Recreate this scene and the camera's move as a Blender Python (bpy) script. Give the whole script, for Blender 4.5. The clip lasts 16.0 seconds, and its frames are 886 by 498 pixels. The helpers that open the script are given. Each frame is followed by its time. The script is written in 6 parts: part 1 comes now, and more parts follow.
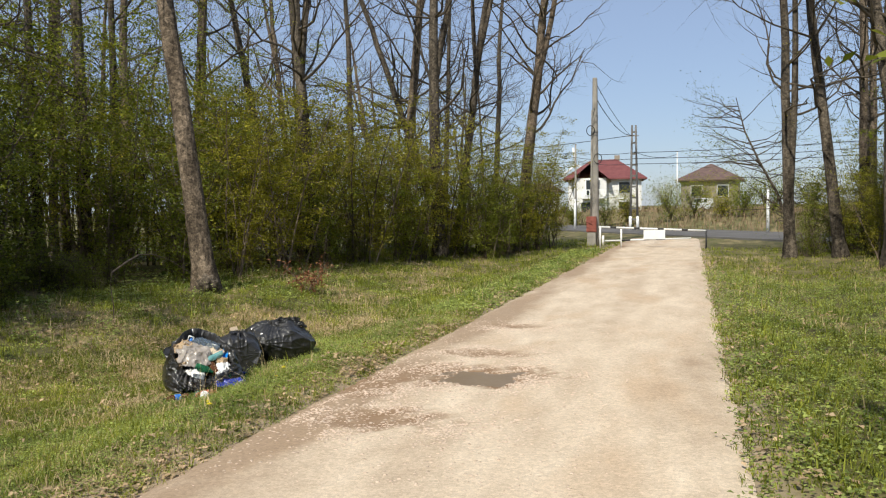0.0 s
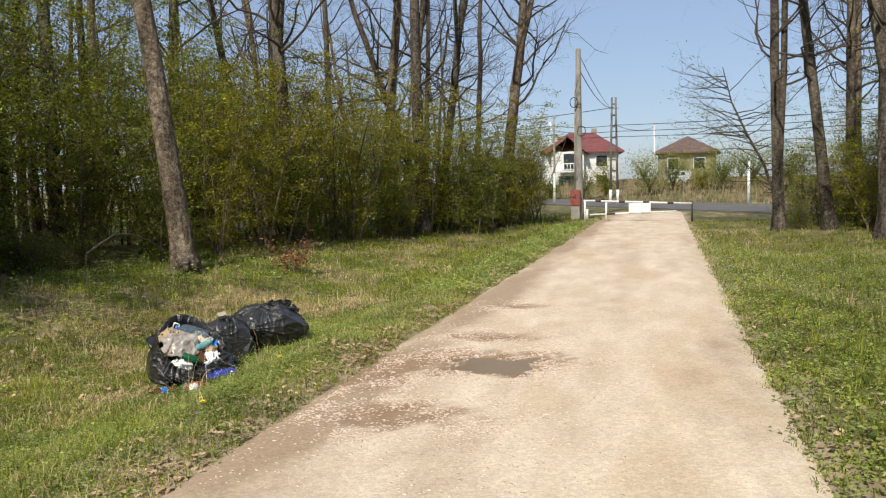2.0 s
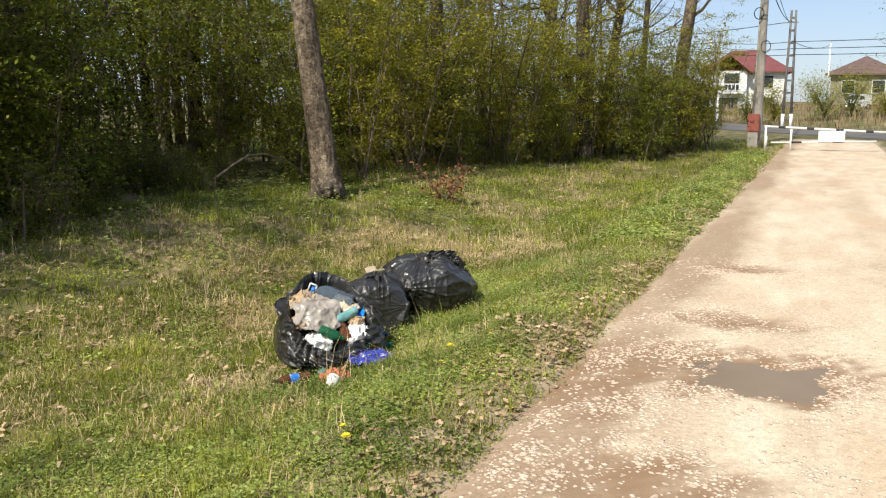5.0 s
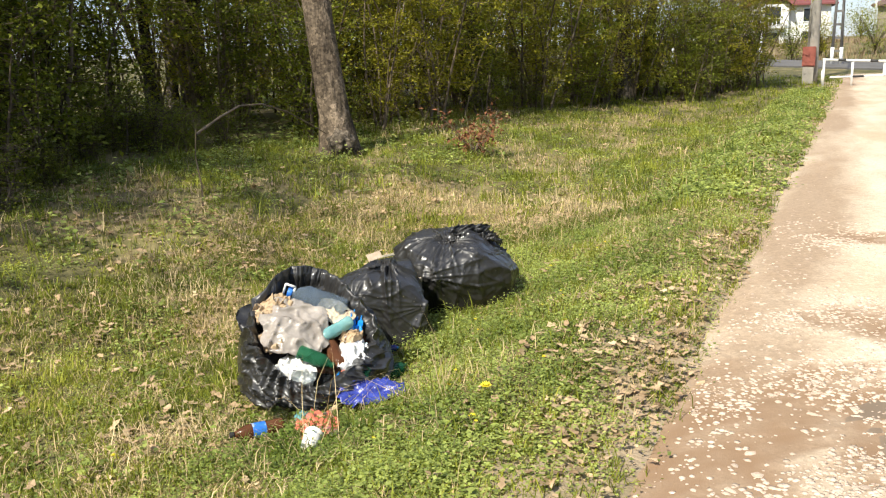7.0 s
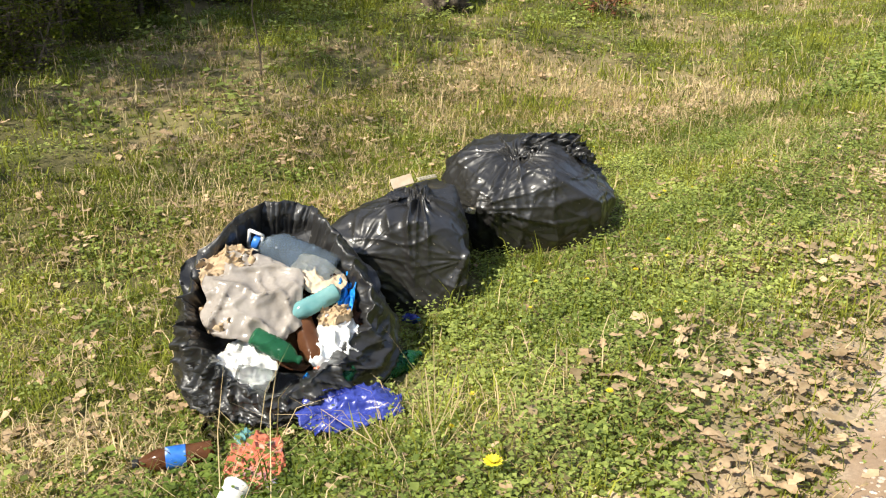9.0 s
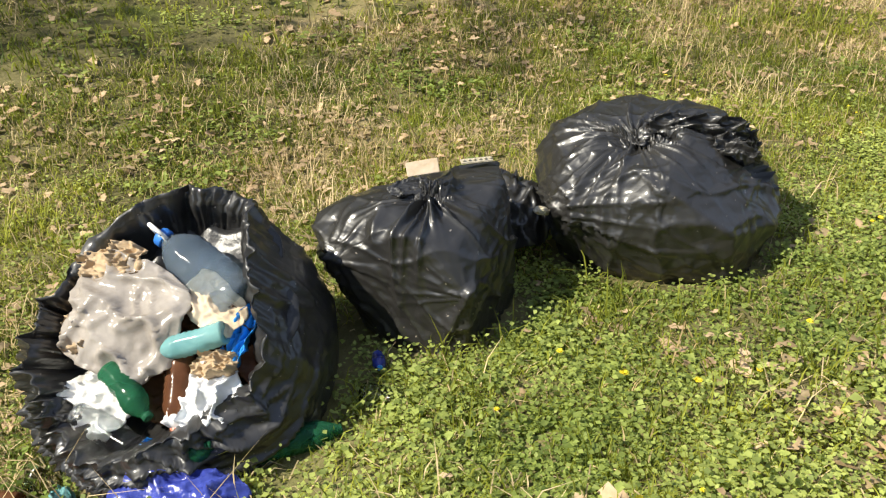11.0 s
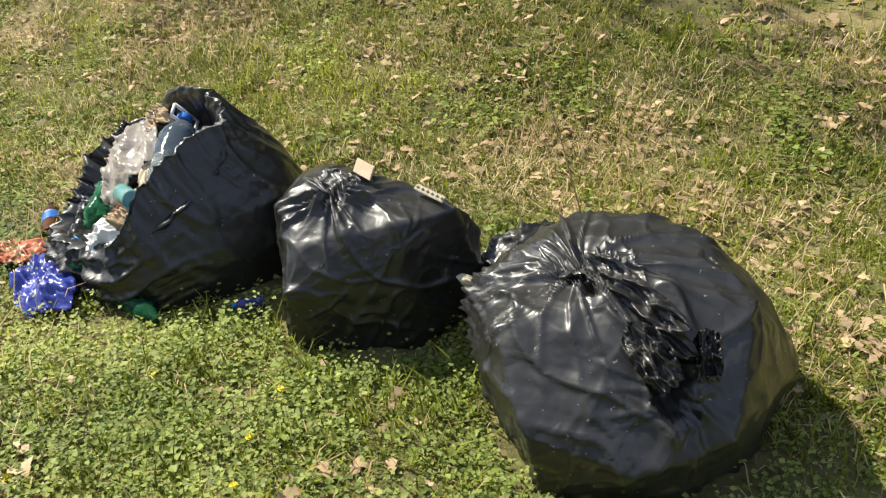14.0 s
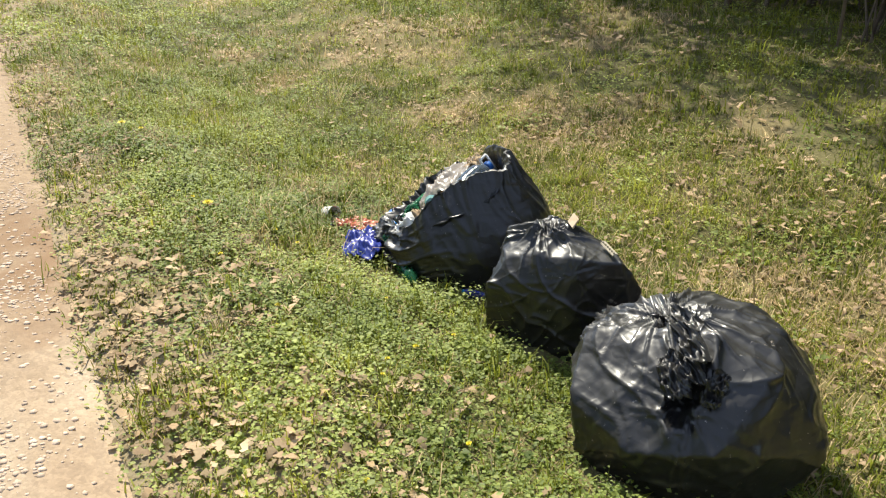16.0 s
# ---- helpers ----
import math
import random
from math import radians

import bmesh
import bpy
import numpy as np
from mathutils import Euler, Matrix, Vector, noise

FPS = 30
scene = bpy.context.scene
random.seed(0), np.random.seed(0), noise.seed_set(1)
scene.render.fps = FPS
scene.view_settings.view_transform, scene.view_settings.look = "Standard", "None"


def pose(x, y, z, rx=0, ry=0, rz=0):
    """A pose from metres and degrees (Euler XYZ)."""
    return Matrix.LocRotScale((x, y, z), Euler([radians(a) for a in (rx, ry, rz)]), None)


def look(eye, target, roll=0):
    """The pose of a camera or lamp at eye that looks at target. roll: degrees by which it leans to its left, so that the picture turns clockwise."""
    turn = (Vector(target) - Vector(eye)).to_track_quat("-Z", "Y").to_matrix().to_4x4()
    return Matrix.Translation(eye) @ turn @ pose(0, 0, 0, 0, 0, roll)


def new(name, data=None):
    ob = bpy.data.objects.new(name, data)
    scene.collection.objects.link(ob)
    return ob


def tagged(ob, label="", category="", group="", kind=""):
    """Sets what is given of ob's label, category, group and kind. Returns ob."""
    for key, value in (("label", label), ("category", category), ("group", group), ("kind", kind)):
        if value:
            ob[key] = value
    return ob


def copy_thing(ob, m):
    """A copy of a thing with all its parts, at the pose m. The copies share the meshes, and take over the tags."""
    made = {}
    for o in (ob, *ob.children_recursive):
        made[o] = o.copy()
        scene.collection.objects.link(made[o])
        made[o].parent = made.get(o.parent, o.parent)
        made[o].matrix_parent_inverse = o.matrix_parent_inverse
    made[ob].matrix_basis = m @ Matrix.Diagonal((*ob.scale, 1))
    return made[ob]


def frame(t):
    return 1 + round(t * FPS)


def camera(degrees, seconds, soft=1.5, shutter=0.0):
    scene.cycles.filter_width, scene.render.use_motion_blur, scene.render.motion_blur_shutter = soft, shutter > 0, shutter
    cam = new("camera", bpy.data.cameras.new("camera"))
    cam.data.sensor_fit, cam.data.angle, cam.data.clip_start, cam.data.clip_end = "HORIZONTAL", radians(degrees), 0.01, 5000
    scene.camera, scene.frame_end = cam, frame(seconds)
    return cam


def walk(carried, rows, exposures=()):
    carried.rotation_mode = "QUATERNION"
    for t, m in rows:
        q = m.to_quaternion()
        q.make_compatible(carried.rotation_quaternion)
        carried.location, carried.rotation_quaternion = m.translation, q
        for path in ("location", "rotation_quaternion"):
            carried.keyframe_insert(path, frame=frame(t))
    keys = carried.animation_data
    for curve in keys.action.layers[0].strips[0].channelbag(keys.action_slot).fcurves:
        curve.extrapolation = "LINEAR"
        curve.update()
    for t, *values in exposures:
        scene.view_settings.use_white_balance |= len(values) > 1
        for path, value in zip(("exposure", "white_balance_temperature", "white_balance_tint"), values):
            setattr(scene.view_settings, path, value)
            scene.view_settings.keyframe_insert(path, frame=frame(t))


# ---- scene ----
cam = camera(54.0, 16.0, soft=1.2)
PATH = [
    (0, (1.624, 1.988, 1.54), (1.074, 3.909, 1.449), -0.6),
    (0.5, (1.559, 2.055, 1.512), (0.983, 3.967, 1.393), -0.8),
    (1, (1.425, 2.11, 1.533), (0.919, 4.042, 1.421), -1.9),
    (1.5, (1.307, 2.311, 1.527), (0.834, 4.245, 1.343), -1.7),
    (2, (1.166, 2.528, 1.532), (0.672, 4.46, 1.383), -1.1),
    (2.5, (0.904, 2.829, 1.546), (0.376, 4.747, 1.348), -0.2),
    (3, (0.75, 3.174, 1.503), (0.141, 5.066, 1.288), -1.5),
    (3.5, (0.6, 3.486, 1.547), (-0.08, 5.356, 1.343), -0.4),
    (4, (0.337, 3.839, 1.554), (-0.433, 5.665, 1.283), 0.6),
    (4.2, (0.265, 3.966, 1.56), (-0.525, 5.779, 1.263), 0.6),
    (6.3, (-0.498, 5.622, 1.432), (-1.265, 7.43, 1.053), -0.5),
    (6.5, (-0.573, 5.794, 1.406), (-1.373, 7.58, 0.991), -0.8),
    (7, (-0.731, 6.23, 1.417), (-1.571, 7.988, 0.969), -1.5),
    (7.5, (-0.863, 6.64, 1.398), (-1.718, 8.353, 0.818), -1.3),
    (8, (-0.96, 6.985, 1.392), (-1.878, 8.639, 0.745), -0.0),
    (8.5, (-1.072, 7.381, 1.391), (-2.119, 8.927, 0.673), -0.8),
    (8.7, (-1.096, 7.542, 1.37), (-2.149, 9.074, 0.634), -1.0),
    (10.8, (-1.087, 9.192, 1.431), (-2.475, 10.156, 0.361), -0.8),
    (11, (-1.134, 9.381, 1.449), (-2.605, 10.216, 0.381), -1.8),
    (11.5, (-1.142, 9.853, 1.453), (-2.679, 10.516, 0.359), -1.3),
    (12, (-1.175, 10.323, 1.475), (-2.783, 10.63, 0.327), -2.6),
    (12.5, (-1.266, 10.776, 1.496), (-2.901, 10.699, 0.346), -6.1),
    (13, (-1.273, 11.234, 1.507), (-2.85, 10.899, 0.323), -7.5),
    (13.5, (-1.352, 11.575, 1.495), (-2.843, 10.976, 0.305), -7.9),
    (14, (-1.424, 11.894, 1.535), (-2.804, 11.018, 0.382), -4.2),
    (14.5, (-1.39, 12.297, 1.579), (-2.515, 10.957, 0.611), -1.9),
    (15, (-1.296, 12.587, 1.596), (-2.388, 11.188, 0.675), 0.8),
    (15.5, (-1.193, 12.833, 1.605), (-2.296, 11.416, 0.726), 2.3),
    (16, (-1.202, 13.167, 1.599), (-2.055, 11.555, 0.778), 1.1),
]
walk(cam, [(t, look(eye, target, roll)) for t, eye, target, roll in PATH],
     exposures=((0.0, 0.07, 6250, 10), (4.2, 0.22, 6320, 10), (6.5, 0.62, 6380, 10), (8.7, 0.68, 6450, 10), (11.0, 0.66, 6500, 9), (16.0, 0.64, 6500, 8)))

# ---- daylight: high spring sun behind the walker's first view, clear sky ----
SUN_AZ, SUN_EL = radians(9), radians(47)  # the light travels towards +y, turned this far to +x
light_way = Vector((math.sin(SUN_AZ) * math.cos(SUN_EL), math.cos(SUN_AZ) * math.cos(SUN_EL), -math.sin(SUN_EL)))
sun = new("sun", bpy.data.lights.new("sun", "SUN"))
sun.data.energy, sun.data.angle, sun.data.color = 5.0, radians(0.53), (1.0, 0.93, 0.78)
sun.matrix_world = look(-light_way * 60, (0, 0, 0))
world = bpy.data.worlds.new("sky")
world.use_nodes = True
scene.world = world
sky = world.node_tree.nodes.new("ShaderNodeTexSky")
sky.sky_type, sky.sun_disc = "NISHITA", False
sky.sun_elevation, sky.sun_rotation = SUN_EL, math.pi + SUN_AZ
sky.air_density, sky.dust_density, sky.ozone_density = 1.0, 0.5, 4.5
haze = world.node_tree.nodes.new("ShaderNodeMix")  # a thin even spring haze over the blue
haze.data_type = "RGBA"
haze.inputs["Factor"].default_value, haze.inputs["B"].default_value = 0.40, (5.8, 6.5, 8.3, 1)
world.node_tree.links.new(sky.outputs["Color"], haze.inputs["A"])
world.node_tree.links.new(haze.outputs["Result"], world.node_tree.nodes["Background"].inputs["Color"])
world.node_tree.nodes["Background"].inputs["Strength"].default_value = 0.092

# ---- materials ----
def material(name, low, high, size=6.0, rough=0.8, bump=0.3, grain=80.0, spec=0.4, metal=0.0, island=0.0, each=0.0,
             spots=None, spot_size=2.5, spot_from=0.55, through_light=0.0, alpha_glass=0.0, coat=0.0, stretch=None, depth=0.01):
    """Two colours mixed by broad and fine noise; island / each vary the brightness per loose piece or per object."""
    m = bpy.data.materials.new(name)
    m.use_nodes = True
    nt = m.node_tree
    nodes, link = nt.nodes, nt.links.new
    b = nodes["Principled BSDF"]
    co = nodes.new("ShaderNodeTexCoord").outputs["Object"]
    if stretch:
        mp = nodes.new("ShaderNodeMapping")
        mp.inputs["Scale"].default_value = stretch
        link(co, mp.inputs["Vector"])
        co = mp.outputs["Vector"]

    def noise_at(scale, detail=4.0):
        n = nodes.new("ShaderNodeTexNoise")
        n.inputs["Scale"].default_value, n.inputs["Detail"].default_value = scale, detail
        link(co, n.inputs["Vector"])
        return n.outputs["Fac"]

    def ramp(value, a, c):
        r = nodes.new("ShaderNodeMapRange")
        r.inputs["From Min"].default_value, r.inputs["From Max"].default_value = a, c
        link(value, r.inputs["Value"])
        return r.outputs["Result"]

    def mix(f, a, c, mode="MIX"):
        x = nodes.new("ShaderNodeMix")
        x.data_type, x.blend_type = "RGBA", mode
        for sock, v in ((x.inputs["Factor"], f), (x.inputs["A"], a), (x.inputs["B"], c)):
            if hasattr(v, "is_linked"):
                link(v, sock)
            else:
                sock.default_value = v if isinstance(v, float) else (*v, 1)
        return x.outputs["Result"]

    broad, fine = noise_at(size), noise_at(grain, 6.0)
    both = nodes.new("ShaderNodeMath")
    both.operation = "MULTIPLY_ADD"
    link(fine, both.inputs[0])
    both.inputs[1].default_value = 0.45
    link(broad, both.inputs[2])
    colour = mix(ramp(both.outputs[0], 0.5, 0.95), low, high)
    if spots:
        colour = mix(ramp(noise_at(spot_size), spot_from, spot_from + 0.14), colour, spots)
    for amount, node, out in ((island, "ShaderNodeNewGeometry", "Random Per Island"), (each, "ShaderNodeObjectInfo", "Random")):
        if amount:
            h = nodes.new("ShaderNodeHueSaturation")
            r = nodes.new("ShaderNodeMapRange")
            r.inputs["To Min"].default_value, r.inputs["To Max"].default_value = 1 - amount, 1 + amount
            link(nodes.new(node).outputs[out], r.inputs["Value"])
            link(r.outputs["Result"], h.inputs["Value"])
            r2 = nodes.new("ShaderNodeMapRange")
            r2.inputs["To Min"].default_value, r2.inputs["To Max"].default_value = 0.5 + 0.05 * amount, 0.5 - 0.05 * amount
            link(nodes[r.name].outputs["Result"], r2.inputs["Value"])
            link(r2.outputs["Result"], h.inputs["Hue"])
            link(colour, h.inputs["Color"])
            colour = h.outputs["Color"]
    link(colour, b.inputs["Base Color"])
    b.inputs["Metallic"].default_value, b.inputs["Specular IOR Level"].default_value = metal, spec
    b.inputs["Coat Weight"].default_value = coat
    rr = nodes.new("ShaderNodeMapRange")
    rr.inputs["To Min"].default_value, rr.inputs["To Max"].default_value = max(rough - 0.1, 0.02), min(rough + 0.1, 1)
    link(fine, rr.inputs["Value"])
    link(rr.outputs["Result"], b.inputs["Roughness"])
    if bump:
        bp = nodes.new("ShaderNodeBump")
        bp.inputs["Strength"].default_value, bp.inputs["Distance"].default_value = bump, depth
        link(both.outputs[0], bp.inputs["Height"])
        link(bp.outputs["Normal"], b.inputs["Normal"])
    if alpha_glass:
        b.inputs["Transmission Weight"].default_value, b.inputs["IOR"].default_value = alpha_glass, 1.2
    if through_light:
        t = nodes.new("ShaderNodeBsdfTranslucent")
        link(colour, t.inputs["Color"])
        s = nodes.new("ShaderNodeMixShader")
        s.inputs["Fac"].default_value = through_light
        link(b.outputs["BSDF"], s.inputs[1])
        link(t.outputs["BSDF"], s.inputs[2])
        link(s.outputs["Shader"], nodes["Material Output"].inputs["Surface"])
    return m


M = {
    "soil": material("verge_soil", (0.066, 0.062, 0.022), (0.20, 0.175, 0.078), 1.3, 0.95, 0.8, 45, 0.2, spots=(0.085, 0.105, 0.022), spot_size=1.4, depth=0.03),
    "gravel": material("gravel_track", (0.52, 0.41, 0.295), (0.70, 0.585, 0.445), 2.6, 0.92, 0.4, 150, 0.2, spots=(0.55, 0.415, 0.285), spot_size=1.1, spot_from=0.52, stretch=(1, 0.3, 1), depth=0.010),
    "stone": material("pale_stone", (0.42, 0.34, 0.24), (0.56, 0.47, 0.35), 14, 0.85, 0.4, 120, 0.3, island=0.22, each=0.2),
    "asphalt": material("worn_asphalt", (0.095, 0.088, 0.080), (0.155, 0.147, 0.135), 0.6, 0.9, 0.4, 60, 0.3),
    "water": material("muddy_water", (0.20, 0.145, 0.09), (0.25, 0.185, 0.12), 3, 0.34, 0.05, 30, 0.15),
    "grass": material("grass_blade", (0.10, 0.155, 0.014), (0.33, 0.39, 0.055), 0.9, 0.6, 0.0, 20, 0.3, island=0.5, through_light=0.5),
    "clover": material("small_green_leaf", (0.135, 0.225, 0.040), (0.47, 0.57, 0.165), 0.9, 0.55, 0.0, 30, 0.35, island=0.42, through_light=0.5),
    "straw": material("dry_straw", (0.40, 0.32, 0.13), (0.72, 0.61, 0.34), 1.5, 0.75, 0.0, 30, 0.3, island=0.35, through_light=0.3),
    "litter_leaf": material("dry_leaf", (0.24, 0.175, 0.080), (0.58, 0.46, 0.26), 4, 0.75, 0.3, 60, 0.3, island=0.4, through_light=0.1),
    "bark": material("oak_bark", (0.022, 0.018, 0.013), (0.17, 0.14, 0.105), 3, 0.95, 1.0, 16, 0.15, stretch=(1, 1, 0.22), depth=0.10),
    "bark_pale": material("pale_bark", (0.05, 0.038, 0.027), (0.27, 0.21, 0.15), 2, 0.95, 1.0, 13, 0.15, stretch=(1, 1, 0.25), depth=0.12),
    "twig": material("thin_branch", (0.05, 0.042, 0.032), (0.13, 0.105, 0.075), 4, 0.9, 0.0, 40, 0.2),
    "stem": material("shrub_stem", (0.075, 0.06, 0.04), (0.21, 0.17, 0.115), 5, 0.9, 0.3, 50, 0.2, each=0.3),
    "leaf": material("young_leaf", (0.16, 0.185, 0.010), (0.40, 0.41, 0.036), 0.7, 0.6, 0.0, 12, 0.3, island=0.4, each=0.12, through_light=0.42),
    "leaf_green": material("fresh_leaf", (0.092, 0.140, 0.012), (0.25, 0.31, 0.032), 0.8, 0.55, 0.0, 12, 0.3, island=0.4, each=0.12, through_light=0.42),
    "leaf_red": material("rusty_leaf", (0.15, 0.075, 0.028), (0.25, 0.135, 0.055), 2, 0.7, 0.0, 30, 0.2, island=0.4, through_light=0.2),
    "bag_in": material("black_liner_inside", (0.012, 0.012, 0.013), (0.025, 0.025, 0.026), 9, 0.35, 0.5, 40, 0.5),
}


def liner_material():
    """Thin black polythene: dusty charcoal sheen with tight pulled creases."""
    m = bpy.data.materials.new("black_bin_liner")
    m.use_nodes = True
    nodes, link = m.node_tree.nodes, m.node_tree.links.new
    b = nodes["Principled BSDF"]
    co = nodes.new("ShaderNodeTexCoord").outputs["Object"]

    def ridges(scale, stretch, turn):
        mp = nodes.new("ShaderNodeMapping")
        mp.inputs["Scale"].default_value, mp.inputs["Rotation"].default_value = stretch, turn
        link(co, mp.inputs["Vector"])
        n = nodes.new("ShaderNodeTexNoise")
        n.noise_type = "RIDGED_MULTIFRACTAL"
        n.inputs["Scale"].default_value, n.inputs["Detail"].default_value, n.inputs["Distortion"].default_value = scale, 2.0, 0.4
        link(mp.outputs["Vector"], n.inputs["Vector"])
        return n.outputs["Fac"]

    soft = nodes.new("ShaderNodeTexNoise")
    soft.inputs["Scale"].default_value = 7
    link(co, soft.inputs["Vector"])
    dust = nodes.new("ShaderNodeTexNoise")
    dust.inputs["Scale"].default_value, dust.inputs["Detail"].default_value = 70, 3
    link(co, dust.inputs["Vector"])
    specks = nodes.new("ShaderNodeMapRange")
    specks.inputs["From Min"].default_value, specks.inputs["From Max"].default_value = 0.70, 0.74
    link(dust.outputs["Fac"], specks.inputs["Value"])
    x = nodes.new("ShaderNodeMix")
    x.data_type = "RGBA"
    x.inputs["A"].default_value, x.inputs["B"].default_value = (0.021, 0.020, 0.019, 1), (0.26, 0.23, 0.20, 1)
    link(specks.outputs["Result"], x.inputs["Factor"])
    link(x.outputs["Result"], b.inputs["Base Color"])
    r = nodes.new("ShaderNodeMapRange")
    r.inputs["To Min"].default_value, r.inputs["To Max"].default_value = 0.36, 0.52
    link(soft.outputs["Fac"], r.inputs["Value"])
    link(r.outputs["Result"], b.inputs["Roughness"])
    b.inputs["Specular IOR Level"].default_value = 0.5
    b.inputs["Coat Weight"].default_value, b.inputs["Coat Roughness"].default_value = 0.55, 0.10
    normal = None

    def facets(scale, stretch, turn):
        mp = nodes.new("ShaderNodeMapping")
        mp.inputs["Scale"].default_value, mp.inputs["Rotation"].default_value = stretch, turn
        link(co, mp.inputs["Vector"])
        warp = nodes.new("ShaderNodeMix")
        warp.data_type, warp.blend_type = "RGBA", "ADD"
        warp.inputs["Factor"].default_value = 0.12
        link(mp.outputs["Vector"], warp.inputs["A"])
        link(soft.outputs["Color"], warp.inputs["B"])
        n = nodes.new("ShaderNodeTexVoronoi")
        n.feature = "DISTANCE_TO_EDGE"
        n.inputs["Scale"].default_value = scale
        link(warp.outputs["Result"], n.inputs["Vector"])
        return n.outputs["Distance"]

    for height_, strength, depth in ((facets(6.0, (1, 1, 1.5), (0.3, 0.2, 0.5)), 0.22, 0.04), (ridges(4, (1, 1, 5.0), (0.25, 0.15, 0.5)), 0.34, 0.012), (ridges(5, (4.5, 1, 1), (0.4, 0.5, 0.2)), 0.30, 0.012), (ridges(9, (1, 3.0, 1.4), (0.7, 0.2, 0.9)), 0.26, 0.008), (ridges(18, (1, 1, 2.6), (0.9, 0.3, 1.0)), 0.24, 0.004)):
        bp = nodes.new("ShaderNodeBump")
        bp.inputs["Strength"].default_value, bp.inputs["Distance"].default_value = strength, depth
        link(height_, bp.inputs["Height"])
        if normal:
            link(normal, bp.inputs["Normal"])
        normal = bp.outputs["Normal"]
    link(normal, b.inputs["Normal"])
    link(normal, b.inputs["Coat Normal"])
    return m


M["bag"] = liner_material()

# ---- building helpers ----
def thing(name, label, category, group="", at=(0, 0, 0), turn=0.0):
    e = new(name)
    e.empty_display_size = 0.1
    e.matrix_world = pose(*at, 0, 0, turn)
    return tagged(e, label, category, group)


def hang(ob, parent, label=""):
    ob.parent = parent
    if label:
        tagged(ob, label)
    return ob


def smooth(me):
    me.polygons.foreach_set("use_smooth", [True] * len(me.polygons))


def part(name, bm, mat, parent=None, label="", soft=True):
    """One mesh object under a thing or a part, in its parent's space."""
    me = bpy.data.meshes.new(name)
    bm.to_mesh(me)
    bm.free()
    me.materials.append(mat)
    if soft:
        smooth(me)
    ob = new(name, me)
    if parent:
        hang(ob, parent, label)
    return ob


def array_mesh(name, verts, faces, mat, soft=False):
    """A mesh from arrays: verts (n, 3), faces (m, 3 or 4)."""
    me = bpy.data.meshes.new(name)
    verts, faces = np.asarray(verts, np.float32), np.asarray(faces, np.int32)
    k = faces.shape[1]
    me.vertices.add(len(verts))
    me.vertices.foreach_set("co", verts.ravel())
    me.loops.add(faces.size)
    me.loops.foreach_set("vertex_index", faces.ravel())
    me.polygons.add(len(faces))
    me.polygons.foreach_set("loop_start", np.arange(0, faces.size, k, dtype=np.int32))
    me.update(calc_edges=True)
    me.validate()
    me.materials.append(mat)
    if soft:
        smooth(me)
    return me


def cuboid(bm, x, y, z, sx, sy, sz, turn=None, bevel=0.0):
    made = bmesh.ops.create_cube(bm, size=1)["verts"]
    m = Matrix.Translation((x, y, z)) @ (turn.to_4x4() if turn else Matrix()) @ Matrix.Diagonal((sx, sy, sz, 1))
    bmesh.ops.transform(bm, matrix=m, verts=made)
    if bevel:
        bmesh.ops.bevel(bm, geom=list({e for v in made for e in v.link_edges}), offset=bevel, segments=2, affect="EDGES")
    return bm


def rod(bm, a, b, r1, r2=None, sides=10):
    a, b = Vector(a), Vector(b)
    way = b - a
    made = bmesh.ops.create_cone(bm, cap_ends=True, segments=sides, radius1=r1, radius2=r1 if r2 is None else r2, depth=way.length)["verts"]
    m = Matrix.Translation((a + b) / 2) @ way.to_track_quat("Z", "Y").to_matrix().to_4x4()
    bmesh.ops.transform(bm, matrix=m, verts=made)
    return bm


def lathe(bm, profile, sides=20, squash=1.0):
    """A turned body along z from (radius, height) pairs."""
    rings = [[bm.verts.new((r * math.cos(2 * math.pi * k / sides), squash * r * math.sin(2 * math.pi * k / sides), h)) for k in range(sides)] for r, h in profile]
    for a, b in zip(rings, rings[1:]):
        for k in range(sides):
            bm.faces.new((a[k], a[(k + 1) % sides], b[(k + 1) % sides], b[k]))
    bm.faces.new(rings[0][::-1])
    bm.faces.new(rings[-1])
    return bm


class Tubes:
    """Collects many tapered tubes into one mesh."""

    def __init__(self):
        self.v, self.f, self.n = [], [], 0

    def add(self, points, radii, sides=6):
        p = np.asarray(points, float)
        ways = np.gradient(p, axis=0)
        ways /= np.linalg.norm(ways, axis=1)[:, None] + 1e-9
        ref = np.array((0.31, 0.95, 0.05)) if abs(ways[0][2]) > 0.6 else np.array((0, 0, 1.0))
        s = np.cross(ways, ref)
        s /= np.linalg.norm(s, axis=1)[:, None] + 1e-9
        u = np.cross(s, ways)
        a = np.arange(sides) * 2 * np.pi / sides
        ring = p[:, None] + np.asarray(radii)[:, None, None] * (np.cos(a)[None, :, None] * s[:, None] + np.sin(a)[None, :, None] * u[:, None])
        self.v.append(ring.reshape(-1, 3))
        k = np.arange(sides)
        for j in range(len(p) - 1):
            b = self.n + j * sides
            self.f.append(np.stack([b + k, b + (k + 1) % sides, b + sides + (k + 1) % sides, b + sides + k], 1))
        self.n += len(p) * sides

    def mesh(self, name, mat):
        return array_mesh(name, np.concatenate(self.v), np.concatenate(self.f), mat, soft=True)


